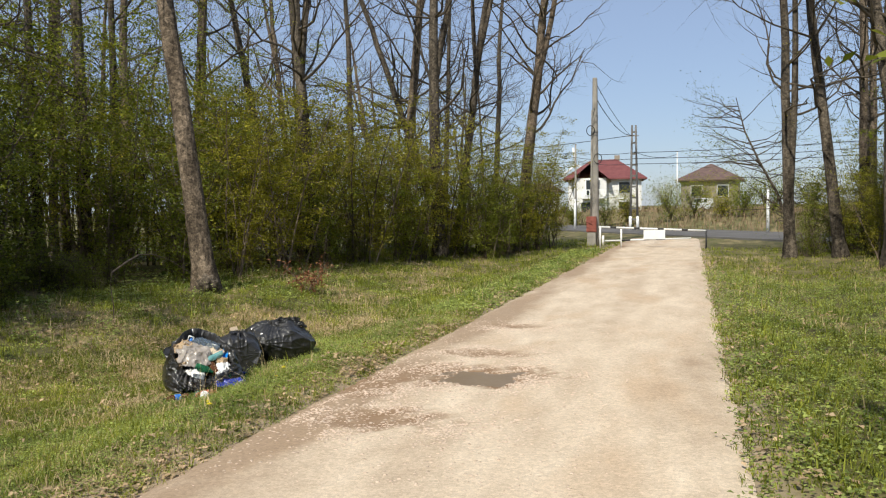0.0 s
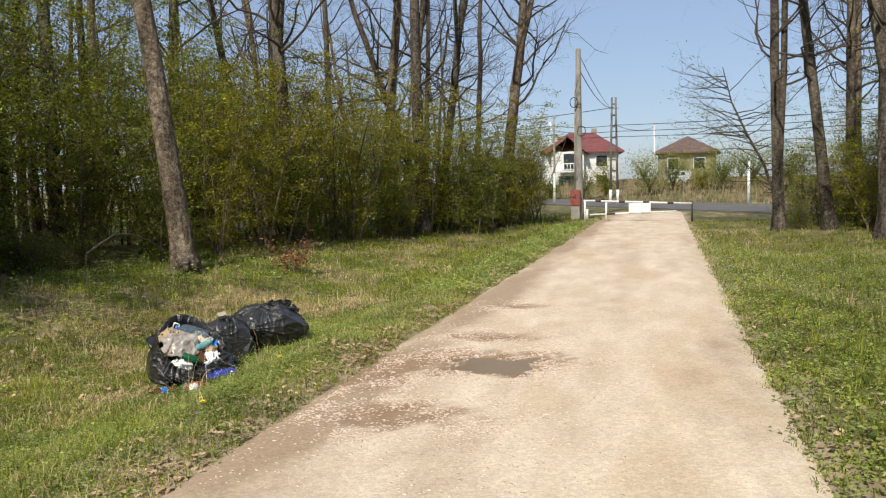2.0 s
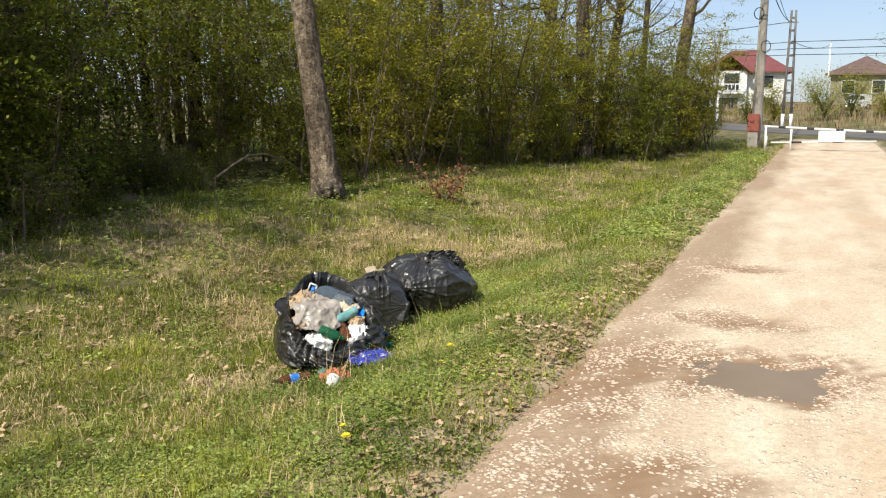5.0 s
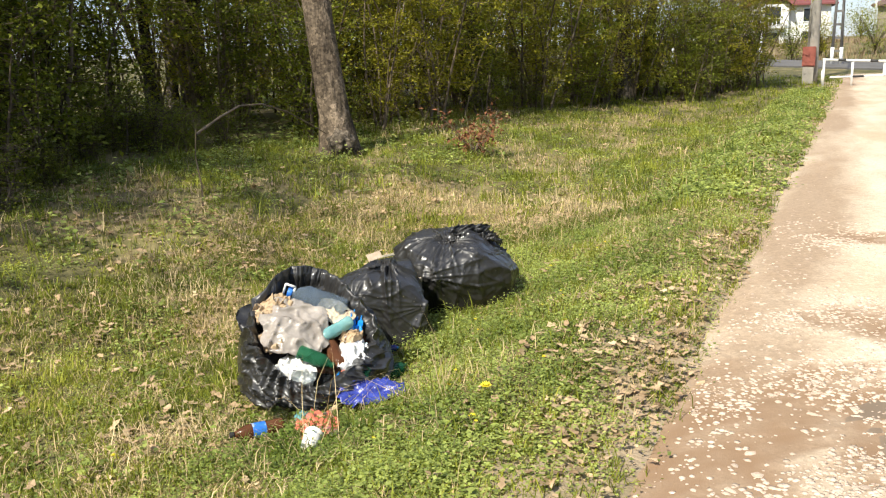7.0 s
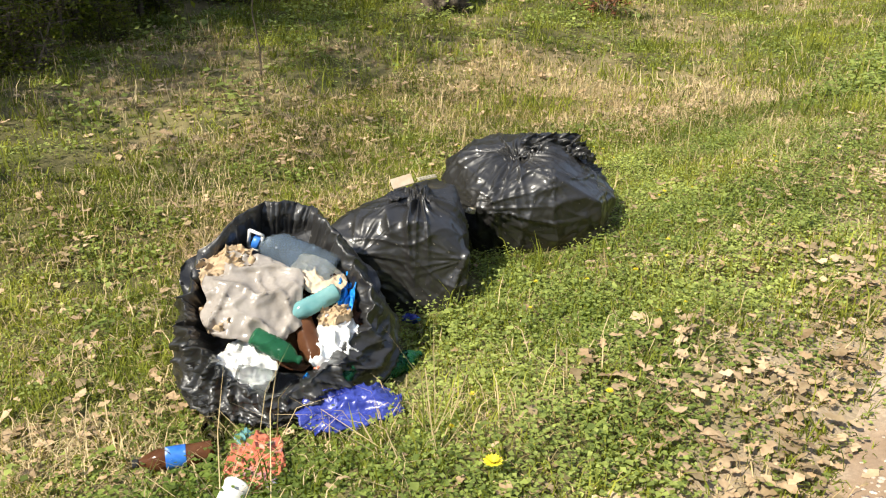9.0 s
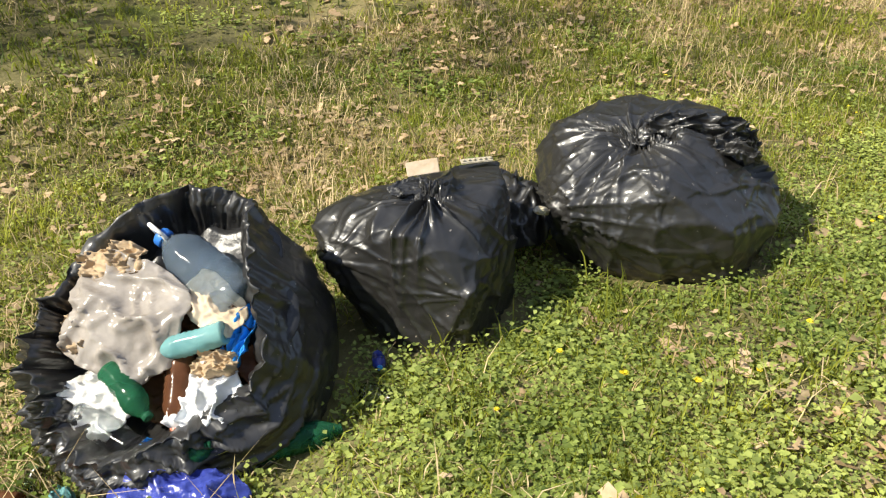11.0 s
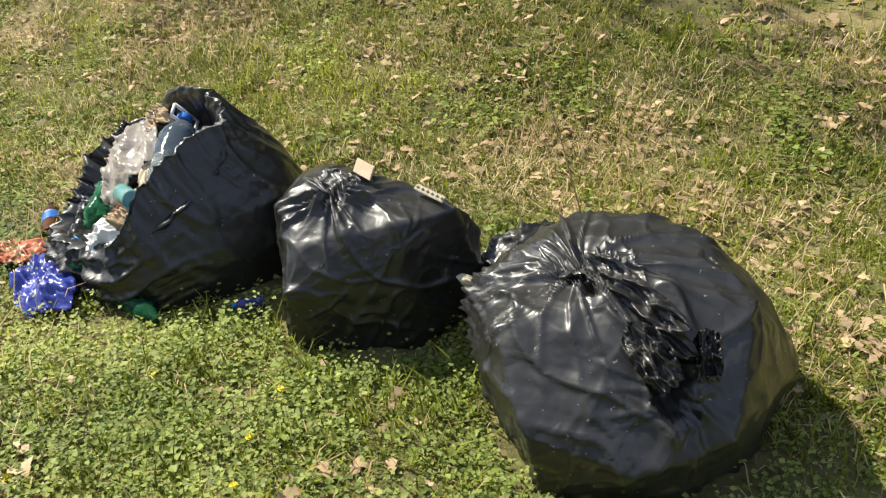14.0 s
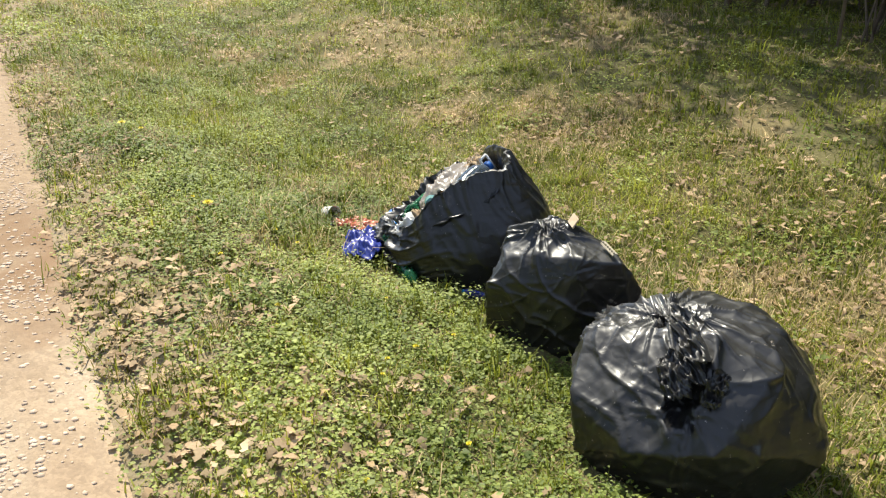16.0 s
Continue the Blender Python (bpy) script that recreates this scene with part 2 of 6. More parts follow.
def leaf_cards(points, length, width, rng, flat=0.5, droop=0.0):
    """Folded four-cornered leaves of two triangles at points; sizes vary. Returns verts, faces."""
    n = len(points)
    ways = rng.normal(size=(n, 3))
    ways[:, 2] = ways[:, 2] * (1 - flat) - droop
    ways /= np.linalg.norm(ways, axis=1)[:, None] + 1e-9
    side = np.cross(ways, np.array((0, 0, 1.0)) + rng.normal(scale=0.35 * (1 - flat) + 0.12, size=(n, 3)))
    side /= np.linalg.norm(side, axis=1)[:, None] + 1e-9
    up = np.cross(side, ways)
    scale = rng.uniform(0.6, 1.25, (n, 1))
    l, w = length * scale, width * scale * rng.uniform(0.8, 1.2, (n, 1))
    v = np.stack([points, points + ways * l * 0.5 - side * w * 0.5 + up * w * 0.15, points + ways * l, points + ways * l * 0.5 + side * w * 0.5 + up * w * 0.15], 1)
    b = np.arange(n)[:, None] * 4
    f = np.concatenate([b + np.array((0, 1, 2)), b + np.array((0, 2, 3))])
    return v.reshape(-1, 3), f


def blades(points, length, width, rng, lean=0.5):
    """Bent tapering blades of three triangles. Returns verts, faces."""
    n = len(points)
    a = rng.uniform(0, 2 * np.pi, n)
    out = np.stack([np.cos(a), np.sin(a), np.zeros(n)], 1)
    side = np.stack([-np.sin(a), np.cos(a), np.zeros(n)], 1)
    l = (length * rng.uniform(0.45, 1.3, n))[:, None]
    w = (width * rng.uniform(0.6, 1.3, n))[:, None]
    t = (lean * rng.uniform(0.2, 1.7, n))[:, None]
    up = np.array((0, 0, 1.0))
    mid = points + l * 0.55 * (up * np.cos(t * 0.6) + out * np.sin(t * 0.6))
    tip = mid + l * 0.45 * (up * np.cos(t * 1.6) + out * np.sin(t * 1.6))
    v = np.stack([points - side * w / 2, points + side * w / 2, mid + side * w * 0.4, mid - side * w * 0.4, tip], 1)
    b = np.arange(n)[:, None] * 5
    f = np.concatenate([b + np.array(q) for q in ((0, 1, 2), (0, 2, 3), (3, 2, 4))])
    return v.reshape(-1, 3), f


def wave(x, y, size, seed=0.0):
    """Smooth two-scale noise of arrays, about -1 to 1."""
    x, y = np.asarray(x) / size + seed * 3.7, np.asarray(y) / size - seed * 1.9
    s = np.sin(1.7 * x + 1.3 * np.sin(0.9 * y + seed)) + np.sin(1.3 * y + 1.7 * np.sin(0.8 * x - seed)) + 0.7 * np.sin(2.9 * x - 2.3 * y + np.sin(1.9 * y))
    s += 0.5 * np.sin(5.1 * x + 3.3 * y + 1.4 * np.sin(3.7 * x)) + 0.5 * np.sin(4.3 * y - 3.9 * x + 1.2 * np.sin(4.9 * y))
    return s / 2.6


# ---- ground ----
ROAD_L, ROAD_R, ROAD_END = -1.33, 1.95, 46.0


def left_edge(y):
    return ROAD_L + 0.09 * wave(y, y * 0.3, 1.6, 2) + 0.05 * wave(y, y * 0.4, 0.6, 3) + 0.04 * wave(y, y * 0.5, 0.21, 6)


def right_edge(y):
    return ROAD_R + 0.08 * wave(y, y * 0.4, 1.7, 5) + 0.05 * wave(y, y * 0.4, 0.6, 4) + 0.04 * wave(y, y * 0.6, 0.24, 9)


def height(x, y):
    """The ground: a low shoulder beside the track, a shallow swale, then the flat floor of the wood."""
    x, y = np.asarray(x, float), np.asarray(y, float)
    left = np.interp(-x, (1.15, 1.38, 1.55, 2.0, 2.5, 2.9, 3.4, 4.2, 4.9, 6.0, 7.5, 12), (-0.08, -0.02, 0.005, 0.01, -0.13, -0.225, -0.27, -0.33, -0.29, -0.12, 0.0, 0.05))
    right = np.interp(x, (1.8, 2.0, 2.2, 2.6, 3.2, 4.0, 5.0, 6.5, 9), (-0.08, -0.02, 0.0, -0.03, -0.18, -0.28, -0.22, -0.03, 0.03))
    z = np.where(x < 0.3, left, right)
    fade = np.clip((y - 26) / 8, 0, 1)
    z = z * (1 - fade) - 0.03 * fade
    rough = 0.025 * wave(x, y, 0.55, 1) + 0.015 * wave(x, y, 0.17, 3)
    z = z + rough * np.clip((np.abs(x - 0.3) - 1.7) / 0.4, 0, 1)
    # the bank beyond the tarred road
    across = (x + 10.2) * 0.837 + (y - 67.7) * 0.547
    z = z + 1.1 * np.clip((across - 9.0) / 9, 0, 1) + 0.006 * np.clip(across - 18, 0, 300)
    return z


def grid_mesh(name, xs, ys, zf, mat):
    gx, gy = np.meshgrid(xs, ys)
    v = np.stack([gx, gy, zf(gx, gy)], -1).reshape(-1, 3)
    nx, ny = len(xs), len(ys)
    i = (np.arange(ny - 1)[:, None] * nx + np.arange(nx - 1)[None]).ravel()
    return array_mesh(name, v, np.stack([i, i + 1, i + nx + 1, i + nx], 1), mat, soft=True)


xs = np.concatenate([np.linspace(-900, -40, 14), np.linspace(-36, -9, 40), np.linspace(-8.6, 8.6, 140), np.linspace(9, 36, 40), np.linspace(40, 900, 14)])
ys = np.concatenate([np.linspace(-300, -12, 10), np.linspace(-10, 3.5, 50), np.linspace(3.6, 15, 100), np.linspace(15.2, 40, 90), np.linspace(41, 120, 60), np.linspace(130, 2500, 16)])
ground = tagged(new("ground", grid_mesh("ground", xs, ys, height, M["soil"])), "grassy soil verge falling to a shallow swale beside the track", "ground", kind="structure")



def mix_by(mat, attribute, colour):
    """Blend a material's colour towards another by a mesh attribute."""
    nt = mat.node_tree
    b = nt.nodes["Principled BSDF"]
    was = b.inputs["Base Color"].links[0].from_socket
    geo = nt.nodes.new("ShaderNodeAttribute")
    geo.attribute_name = attribute
    x = nt.nodes.new("ShaderNodeMix")
    x.data_type = "RGBA"
    nt.links.new(geo.outputs["Fac"], x.inputs["Factor"])
    nt.links.new(was, x.inputs["A"])
    x.inputs["B"].default_value = (*colour, 1)
    nt.links.new(x.outputs["Result"], b.inputs["Base Color"])


def paint(ob, attribute, value):
    co = np.empty(len(ob.data.vertices) * 3, np.float32)
    ob.data.vertices.foreach_get("co", co)
    co = co.reshape(-1, 3)
    ob.data.attributes.new(attribute, "FLOAT", "POINT").data.foreach_set("value", np.asarray(value(co[:, 0], co[:, 1]), np.float32))


def worn(x, y):
    """The dusty strip where the track runs out into the turf."""
    e = np.minimum(np.abs(x - left_edge(y)) / 0.6, np.abs(x - right_edge(y)) / 0.3)
    return np.clip(1.1 - e + 0.45 * wave(x, y, 0.25, 8), 0, 1) * (y < 46)


mix_by(M["soil"], "withered", (0.36, 0.28, 0.145))
mix_by(M["soil"], "worn", (0.36, 0.28, 0.19))
paint(ground, "worn", worn)

# puddles and worn hollows of the track: x, y, half width, half length, depth
HOLLOWS = ((-0.28, 9.72, 0.58, 0.42, 0.030), (-0.55, 7.95, 0.42, 0.30, 0.012), (-1.15, 9.3, 0.35, 0.7, 0.012), (-0.46, 10.95, 0.35, 0.25, 0.012), (-0.55, 13.1, 0.35, 0.2, 0.01))


def hollow(x, y):
    d = np.zeros_like(np.asarray(x, float))
    for hx, hy, a, b, deep in HOLLOWS:
        r = np.sqrt(((x - hx) / a) ** 2 + ((y - hy) / b) ** 2) + 0.30 * wave(x, y, 0.22, hx) + 0.22 * wave(x, y, 0.08, hx + 2)
        d = np.maximum(d, deep * np.clip(1.35 - r, 0, 1))
    return d


def road_height(x, y):
    across = (np.asarray(x) - 0.31) / 1.64
    z = 0.010 - 0.055 * np.clip((np.abs(across) - 0.86) / 0.18, 0, 1) ** 1.5 + 0.0022 * wave(x, y * 0.2, 0.4, 7) + 0.0007 * wave(x, y * 0.6, 0.06, 9)
    return z - hollow(x, y)


def road_sheet(name, mat):
    us, vs = np.linspace(0, 1, 84), np.concatenate([np.linspace(-12, 3.5, 40), np.linspace(3.53, 15, 250), np.linspace(15.1, ROAD_END, 90)])
    gu, gy = np.meshgrid(us, vs)
    l, r = left_edge(gy) - 0.05, right_edge(gy) + 0.05
    gx = l + (r - l) * gu
    v = np.stack([gx, gy, road_height(gx, gy)], -1).reshape(-1, 3)
    nx, ny = len(us), len(vs)
    i = (np.arange(ny - 1)[:, None] * nx + np.arange(nx - 1)[None]).ravel()
    return array_mesh(name, v, np.stack([i, i + 1, i + nx + 1, i + nx], 1), mat, soft=True)




def pebbled(mat, size, low, high):
    """Break a material's colour into small cells of differing brightness, like packed gravel."""
    nt = mat.node_tree
    b = nt.nodes["Principled BSDF"]
    was = b.inputs["Base Color"].links[0].from_socket
    co = nt.nodes.new("ShaderNodeTexCoord").outputs["Object"]
    for scale, a, c in ((size, low, high), (size * 2.7, low, high)):
        v = nt.nodes.new("ShaderNodeTexVoronoi")
        v.inputs["Scale"].default_value = scale
        nt.links.new(co, v.inputs["Vector"])
        grey = nt.nodes.new("ShaderNodeSeparateColor")
        nt.links.new(v.outputs["Color"], grey.inputs["Color"])
        r = nt.nodes.new("ShaderNodeMapRange")
        r.inputs["To Min"].default_value, r.inputs["To Max"].default_value = a, c
        nt.links.new(grey.outputs["Red"], r.inputs["Value"])
        x = nt.nodes.new("ShaderNodeMix")
        x.data_type, x.blend_type = "RGBA", "MULTIPLY"
        x.inputs["Factor"].default_value = 1.0
        nt.links.new(was, x.inputs["A"])
        nt.links.new(r.outputs["Result"], x.inputs["B"])
        was = x.outputs["Result"]
    nt.links.new(was, b.inputs["Base Color"])


mix_by(M["gravel"], "earthy", (0.325, 0.23, 0.15))
pebbled(M["gravel"], 42, 0.88, 1.09)
mix_by(M["gravel"], "damp", (0.27, 0.175, 0.105))
road = tagged(new("road", road_sheet("road", M["gravel"])), "pale beige gravel track with muddy hollows and a puddle", "road", kind="structure")
paint(road, "earthy", lambda x, y: np.clip(1.1 * np.exp(-((x + 1.08) / 0.42) ** 2) * np.clip(0.8 + 0.3 * wave(x, y * 0.5, 0.5, 65), 0, 1) + 0.55 * np.clip(hollow(x, y) / 0.006, 0, 1) + 0.15 * np.exp(-((x - 1.6) / 0.3) ** 2) + 0.20 * wave(x, y * 0.10, 0.4, 61) + 0.22 * wave(x, y * 0.3, 0.5, 67) + 0.15 * wave(x, y, 0.15, 63) - 0.06, 0, 0.85))
paint(road, "damp", lambda x, y: np.clip(hollow(x, y) / 0.010, 0, 1) * np.clip(0.8 + 0.5 * wave(x, y, 0.09, 4), 0, 1))

# the puddle: a level sheet that the hollow's rim cuts to shape
bm = bmesh.new()
bmesh.ops.create_circle(bm, cap_ends=True, segments=40, radius=1)
for v in bm.verts:
    v.co = Vector((-0.28 + 0.62 * v.co.x, 9.72 + 0.5 * v.co.y, -0.0080))
puddle = tagged(part("puddle", bm, M["water"]), "shallow brown puddle in a hollow of the gravel track", "puddle", kind="structure")

# tarred road crossing beyond the barrier
TAR_FROM, TAR_WAY = Vector((-10.2, 67.7, 0)), Vector((0.547, -0.837, 0))
bm = bmesh.new()
side = Vector((0.837, 0.547, 0))
for a, w0, w1, z in ((0, -0.6, 7.2, 0.05),):
    q = [TAR_FROM + TAR_WAY * s + side * w for s, w in ((-160, w0), (120, w0), (120, w1), (-160, w1))]
    top = [bm.verts.new((p.x, p.y, z)) for p in q]
    low = [bm.verts.new((p.x, p.y, z - 0.3)) for p in q]
    bm.faces.new(top)
    for k in range(4):
        bm.faces.new((top[k], low[k], low[(k + 1) % 4], top[(k + 1) % 4]))
tarred = tagged(part("tarred_road", bm, M["asphalt"], soft=False), "worn grey tarred road crossing behind the barrier", "road", kind="structure")

# ---- trees and shrubs of the wood ----
pebbled(M["bark"], 15, 0.55, 1.3)
pebbled(M["bark_pale"], 13, 0.55, 1.3)


def branch(tubes, tips, rng, start, way, length, radius, level, sides, gravity=0.0, curl=0.25):
    """One wandering branch with side branches; collects tip points for leaves."""
    steps = 7 if level < 2 else (4 if level == 2 else 3)
    p, d = np.array(start, float), np.array(way, float)
    d /= np.linalg.norm(d)
    pts = [p.copy()]
    for k in range(steps):
        d = d + rng.normal(scale=curl, size=3) * 0.6 + np.array((0, 0, 0.10 - gravity))
        d /= np.linalg.norm(d)
        p = p + d * length / steps
        pts.append(p.copy())
    radii = radius * np.linspace(1, 0.25, steps + 1)
    tubes.add(pts, radii, sides)
    if level >= 3:
        tips.extend(pts[1:])
        return
    for k in range(rng.integers(3, 7) if level == 1 else rng.integers(3, 6)):
        at = rng.uniform(0.25, 1.0) * steps
        j = min(int(at), steps - 1)
        q = pts[j] + (pts[j + 1] - pts[j]) * (at - j)
        along = pts[j + 1] - pts[j]
        along /= np.linalg.norm(along)
        out = along + rng.normal(scale=0.75, size=3)
        branch(tubes, tips, rng, q, out, length * rng.uniform(0.35, 0.6), radius * 0.45 * (1 - 0.5 * at / steps), level + 1, 4 if level == 1 else 3, gravity, curl)


def bare_tree(label, base, top, girth, tall, seed, fork=None, limbs=11, low=0.3, bark="bark", burl=False, one_side=None):
    """A tall tree in early spring: tapering trunk that leans from base through top, limbs, bare twigs and a few opening buds."""
    rng = np.random.default_rng(seed)
    base, top = np.array(base, float), np.array(top, float)
    lean = (top - base) / (top[2] - base[2])
    t = thing("tree", label, "tree", "tall bare trees", tuple(base))
    trunk, crown, tips = Tubes(), Tubes(), []
    steps = 22
    hs = np.linspace(0, tall, steps)
    wob = np.cumsum(rng.normal(scale=0.05, size=(steps, 2)), 0)
    wob -= np.linspace(0, 1, steps)[:, None] * wob[-1] * 0.6
    pts = np.stack([lean[0] * hs + wob[:, 0] * hs / tall, lean[1] * hs + wob[:, 1] * hs / tall, hs - 0.15], 1)
    r = girth / 2 * (np.linspace(1, 0.22, steps) ** 0.9 + 0.55 * np.exp(-hs / 0.35))
    trunk.add(pts, r, 14)
    if fork:
        j = int(fork[0] * steps)
        for sx, sy in fork[1:]:
            q = [pts[j]]
            d = np.array((sx, sy, 1.0))
            for k in range(9):
                d = d + np.array((-sx * 0.08, -sy * 0.08, 0.03)) + rng.normal(scale=0.04, size=3)
                q.append(q[-1] + d / np.linalg.norm(d) * (tall - hs[j]) / 8)
            trunk.add(q, r[j] * 0.72 * np.linspace(1, 0.2, 10), 10)
    for k in range(limbs):
        at = rng.uniform(low, 0.97)
        j = int(at * (steps - 1))
        a = rng.uniform(0, 2 * np.pi) if one_side is None else one_side + rng.normal(scale=0.7)
        d = np.array((np.cos(a), np.sin(a), rng.uniform(0.1, 1.0)))
        branch(crown, tips, rng, pts[j], d, tall * rng.uniform(0.14, 0.28), r[j] * 0.30, 1, 5, 0.03, 0.36)
    me = trunk.mesh("trunk", M[bark])
    ob = hang(new("trunk", me), t, "grey-brown furrowed trunk")
    tagged(hang(new("crown", crown.mesh("crown", M["twig"])), t, "dark bare twigs and limbs"), kind="stuff")
    tips = np.array(tips)
    pick = tips[rng.random(len(tips)) < 0.3]
    pick = np.repeat(pick, 2, 0) + rng.normal(scale=0.06, size=(2 * len(pick), 3))
    v, f = leaf_cards(pick, 0.05, 0.03, rng, 0.2)
    tagged(hang(new("leaf_bud", array_mesh("leaf_bud", v, f, M["leaf"])), t, "small opening yellow-green leaves"), kind="stuff")
    if burl:
        bm = bmesh.new()
        bmesh.ops.create_icosphere(bm, subdivisions=4, radius=1)
        for v in bm.verts:
            n = noise.noise(v.co * 2.3) * 0.3 + noise.noise(v.co * 6) * 0.14
            v.co = Vector((v.co.x * 0.20, v.co.y * 0.18, v.co.z * 0.19)) * (1 + n) + Vector((0.12, -0.20, 0.16))
        part("burl", bm, M["bark"], t, "swollen knobbly burl at the foot")
    return t


LOOKS = ("tall bare oak with furrowed grey-brown trunk", "slender leafless tree with dark upright trunk", "leaning bare tree with thin forked limbs")
# base x, y; through x, z at the crown's foot; girth; height; fork
TREES = (
    (-7.47, 17.0, -8.15, 5.7, 0.44, 15, None, "bark_pale", True),
    (-13.9, 27.0, -13.4, 8.3, 0.42, 17, None, "bark_pale", False),
    (-11.8, 29.0, -13.55, 8.8, 0.32, 16, None, "bark", False),
    (-8.8, 25.0, -9.28, 7.6, 0.40, 16, (0.33, (0.10, 0.05), (-0.16, 0.0)), "bark", False),
    (-12.0, 36.0, -12.2, 10.3, 0.32, 17, None, "bark", False),
    (-7.0, 33.0, -10.2, 9.4, 0.32, 15, None, "bark", False),
    (-8.6, 32.0, -7.65, 9.0, 0.42, 17, (0.5, (0.2, 0.0)), "bark_pale", False),
    (-6.5, 30.0, -6.65, 8.5, 0.44, 17, (0.35, (0.12, 0.1)), "bark", False),
    (-9.2, 40.0, -8.85, 10.9, 0.28, 16, None, "bark", False),
    (-7.0, 34.0, -5.85, 9.3, 0.36, 16, (0.45, (0.22, 0.0), (-0.1, 0.1)), "bark", False),
    (-7.0, 40.0, -6.3, 10.7, 0.30, 15, None, "bark", False),
    (-5.0, 36.0, -3.9, 9.6, 0.50, 16, (0.42, (0.3, 0.0)), "bark_pale", False),
    (-15.7, 22.0, -15.9, 7.4, 0.28, 15, None, "bark", False),
    (-16.9, 24.0, -16.8, 7.9, 0.28, 15, None, "bark", False),
    (-13.4, 21.0, -13.5, 7.0, 0.38, 16, None, "bark", False),
    (-16.2, 26.0, -16.1, 8.3, 0.30, 16, None, "bark", False),
    (-18.7, 30.0, -18.6, 6.0, 0.42, 17, None, "bark_pale", False),
    (4.58, 31.0, 4.3, 7.9, 0.36, 16, (0.12, (0.07, 0.02)), "bark", False),
    (6.05, 31.0, 5.16, 7.8, 0.38, 16, None, "bark", False),
    (6.6, 26.0, 6.42, 5.0, 0.62, 16, (0.26, (-0.28, 0.0)), "bark", False),
    (7.65, 36.0, 7.4, 8.0, 0.42, 16, None, "bark_pale", False),
    (8.75, 41.0, 8.7, 9.0, 0.40, 16, None, "bark_pale", False),
    (-11.2, 14.5, -11.6, 7.0, 0.30, 15, None, "bark", False),
    # from here on: trees out of view, added to throw shade on the verges
    (-9.3, -1.5, -9.2, 7.0, 0.38, 15, None, "bark", False),
    (-10.8, 4.5, -10.6, 7.0, 0.34, 15, None, "bark", False),
    (-13.5, 9.5, -13.7, 7.0, 0.40, 16, None, "bark", False),
    (9.6, 20.0, 9.8, 7.0, 0.40, 16, None, "bark", False),
    (8.4, 7.0, 8.5, 7.0, 0.34, 15, None, "bark", False),
    (-12.5, 1.0, -12.4, 7.0, 0.36, 15, None, "bark", False),
    (-14.5, 5.5, -14.2, 7.0, 0.36, 16, None, "bark", False),
    (-11.0, -5.0, -11.0, 7.0, 0.36, 16, None, "bark", False),
    (7.2, -2.0, 7.1, 7.0, 0.38, 16, None, "bark", False),
    (5.4, 3.5, 5.3, 7.0, 0.36, 15, None, "bark", False),
    (7.8, 13.5, 7.7, 7.0, 0.38, 16, None, "bark", False),
)
for k, (x, y, tx, tz, girth, tall, fork, bark, burl) in enumerate(TREES):
    z = float(height(x, y))
    bare_tree(LOOKS[k % 3] if not burl else "old oak with pale rough trunk and a burl at its foot", (x, y, z), (tx, y, tz), girth, tall, 40 + k, fork, 8 if y < 12 else (36 if x > 0 else 25),
              0.42 if burl else 0.28, bark, burl)

# an unseen tree added off to the other side; its limbs over the track shadow it
bare_tree("tall bare tree out of view, added to cast limb shadows on the track", (6.3, 10.0, float(height(6.3, 10.0))), (6.0, 10.0, 7.0), 0.4, 15, 99, None, 6, 0.5, "bark", False, math.pi)

# the small tree with level sprays of young leaves leaning out beside the barrier
def spray_tree():
    rs = np.random.default_rng(321)
    t = thing("spray_tree", "small leaning tree with level sprays of young leaves", "tree", at=(5.0, 34.5, float(height(5.0, 34.5))))
    stem, crown, tips = Tubes(), Tubes(), []
    pts = [np.array(p) for p in ((0, 0, -0.1), (-0.15, 0, 1.0), (-0.55, -0.1, 2.1), (-1.1, -0.2, 3.1), (-1.6, -0.2, 4.2), (-1.9, -0.2, 5.4))]
    stem.add(pts, (0.07, 0.06, 0.05, 0.04, 0.028, 0.012), 8)
    for k in range(44):
        j = int(rs.integers(1, 5))
        b = pts[j] + (pts[j + 1] - pts[j]) * rs.random()
        side = -1 if rs.random() < 0.6 else 1
        branch(crown, tips, rs, b, (side * 1.0, rs.normal() * 0.9, rs.uniform(-0.05, 0.5)), rs.uniform(1.2, 2.6), 0.02, 2, 4, 0.08, 0.30)
    hang(new("trunk", stem.mesh("trunk", M["bark"])), t)
    tagged(hang(new("crown", crown.mesh("crown", M["twig"])), t), kind="stuff")
    p = np.repeat(np.array(tips), 6, 0)
    v, f = leaf_cards(p + rs.normal(scale=(0.16, 0.16, 0.05), size=p.shape), 0.07, 0.042, rs, 0.6)
    tagged(hang(new("foliage", array_mesh("foliage", v, f, M["leaf_green"])), t), kind="stuff")


spray_tree()

# deeper wood: copies of a few of them, farther in
wood = [o for o in scene.objects if o.name.startswith("tree") and o.parent is None]
rng = np.random.default_rng(77)
for k in range(34):
    y = rng.uniform(20, 62)
    x = -10.5 - (62 - y) * 0.10 - rng.uniform(1, 24)
    src = wood[1 + k % 15]
    copy_thing(src, pose(x, y, float(height(x, y)), rng.normal() * 1.5, rng.normal() * 1.5, rng.uniform(0, 360)) @ Matrix.Scale(rng.uniform(0.55, 0.9), 4))
for k in range(9):
    y = rng.uniform(26, 44)
    x = rng.uniform(10, 24)
    copy_thing(wood[1 + k % 15], pose(x, y, float(height(x, y)), 0, 0, rng.uniform(0, 360)))


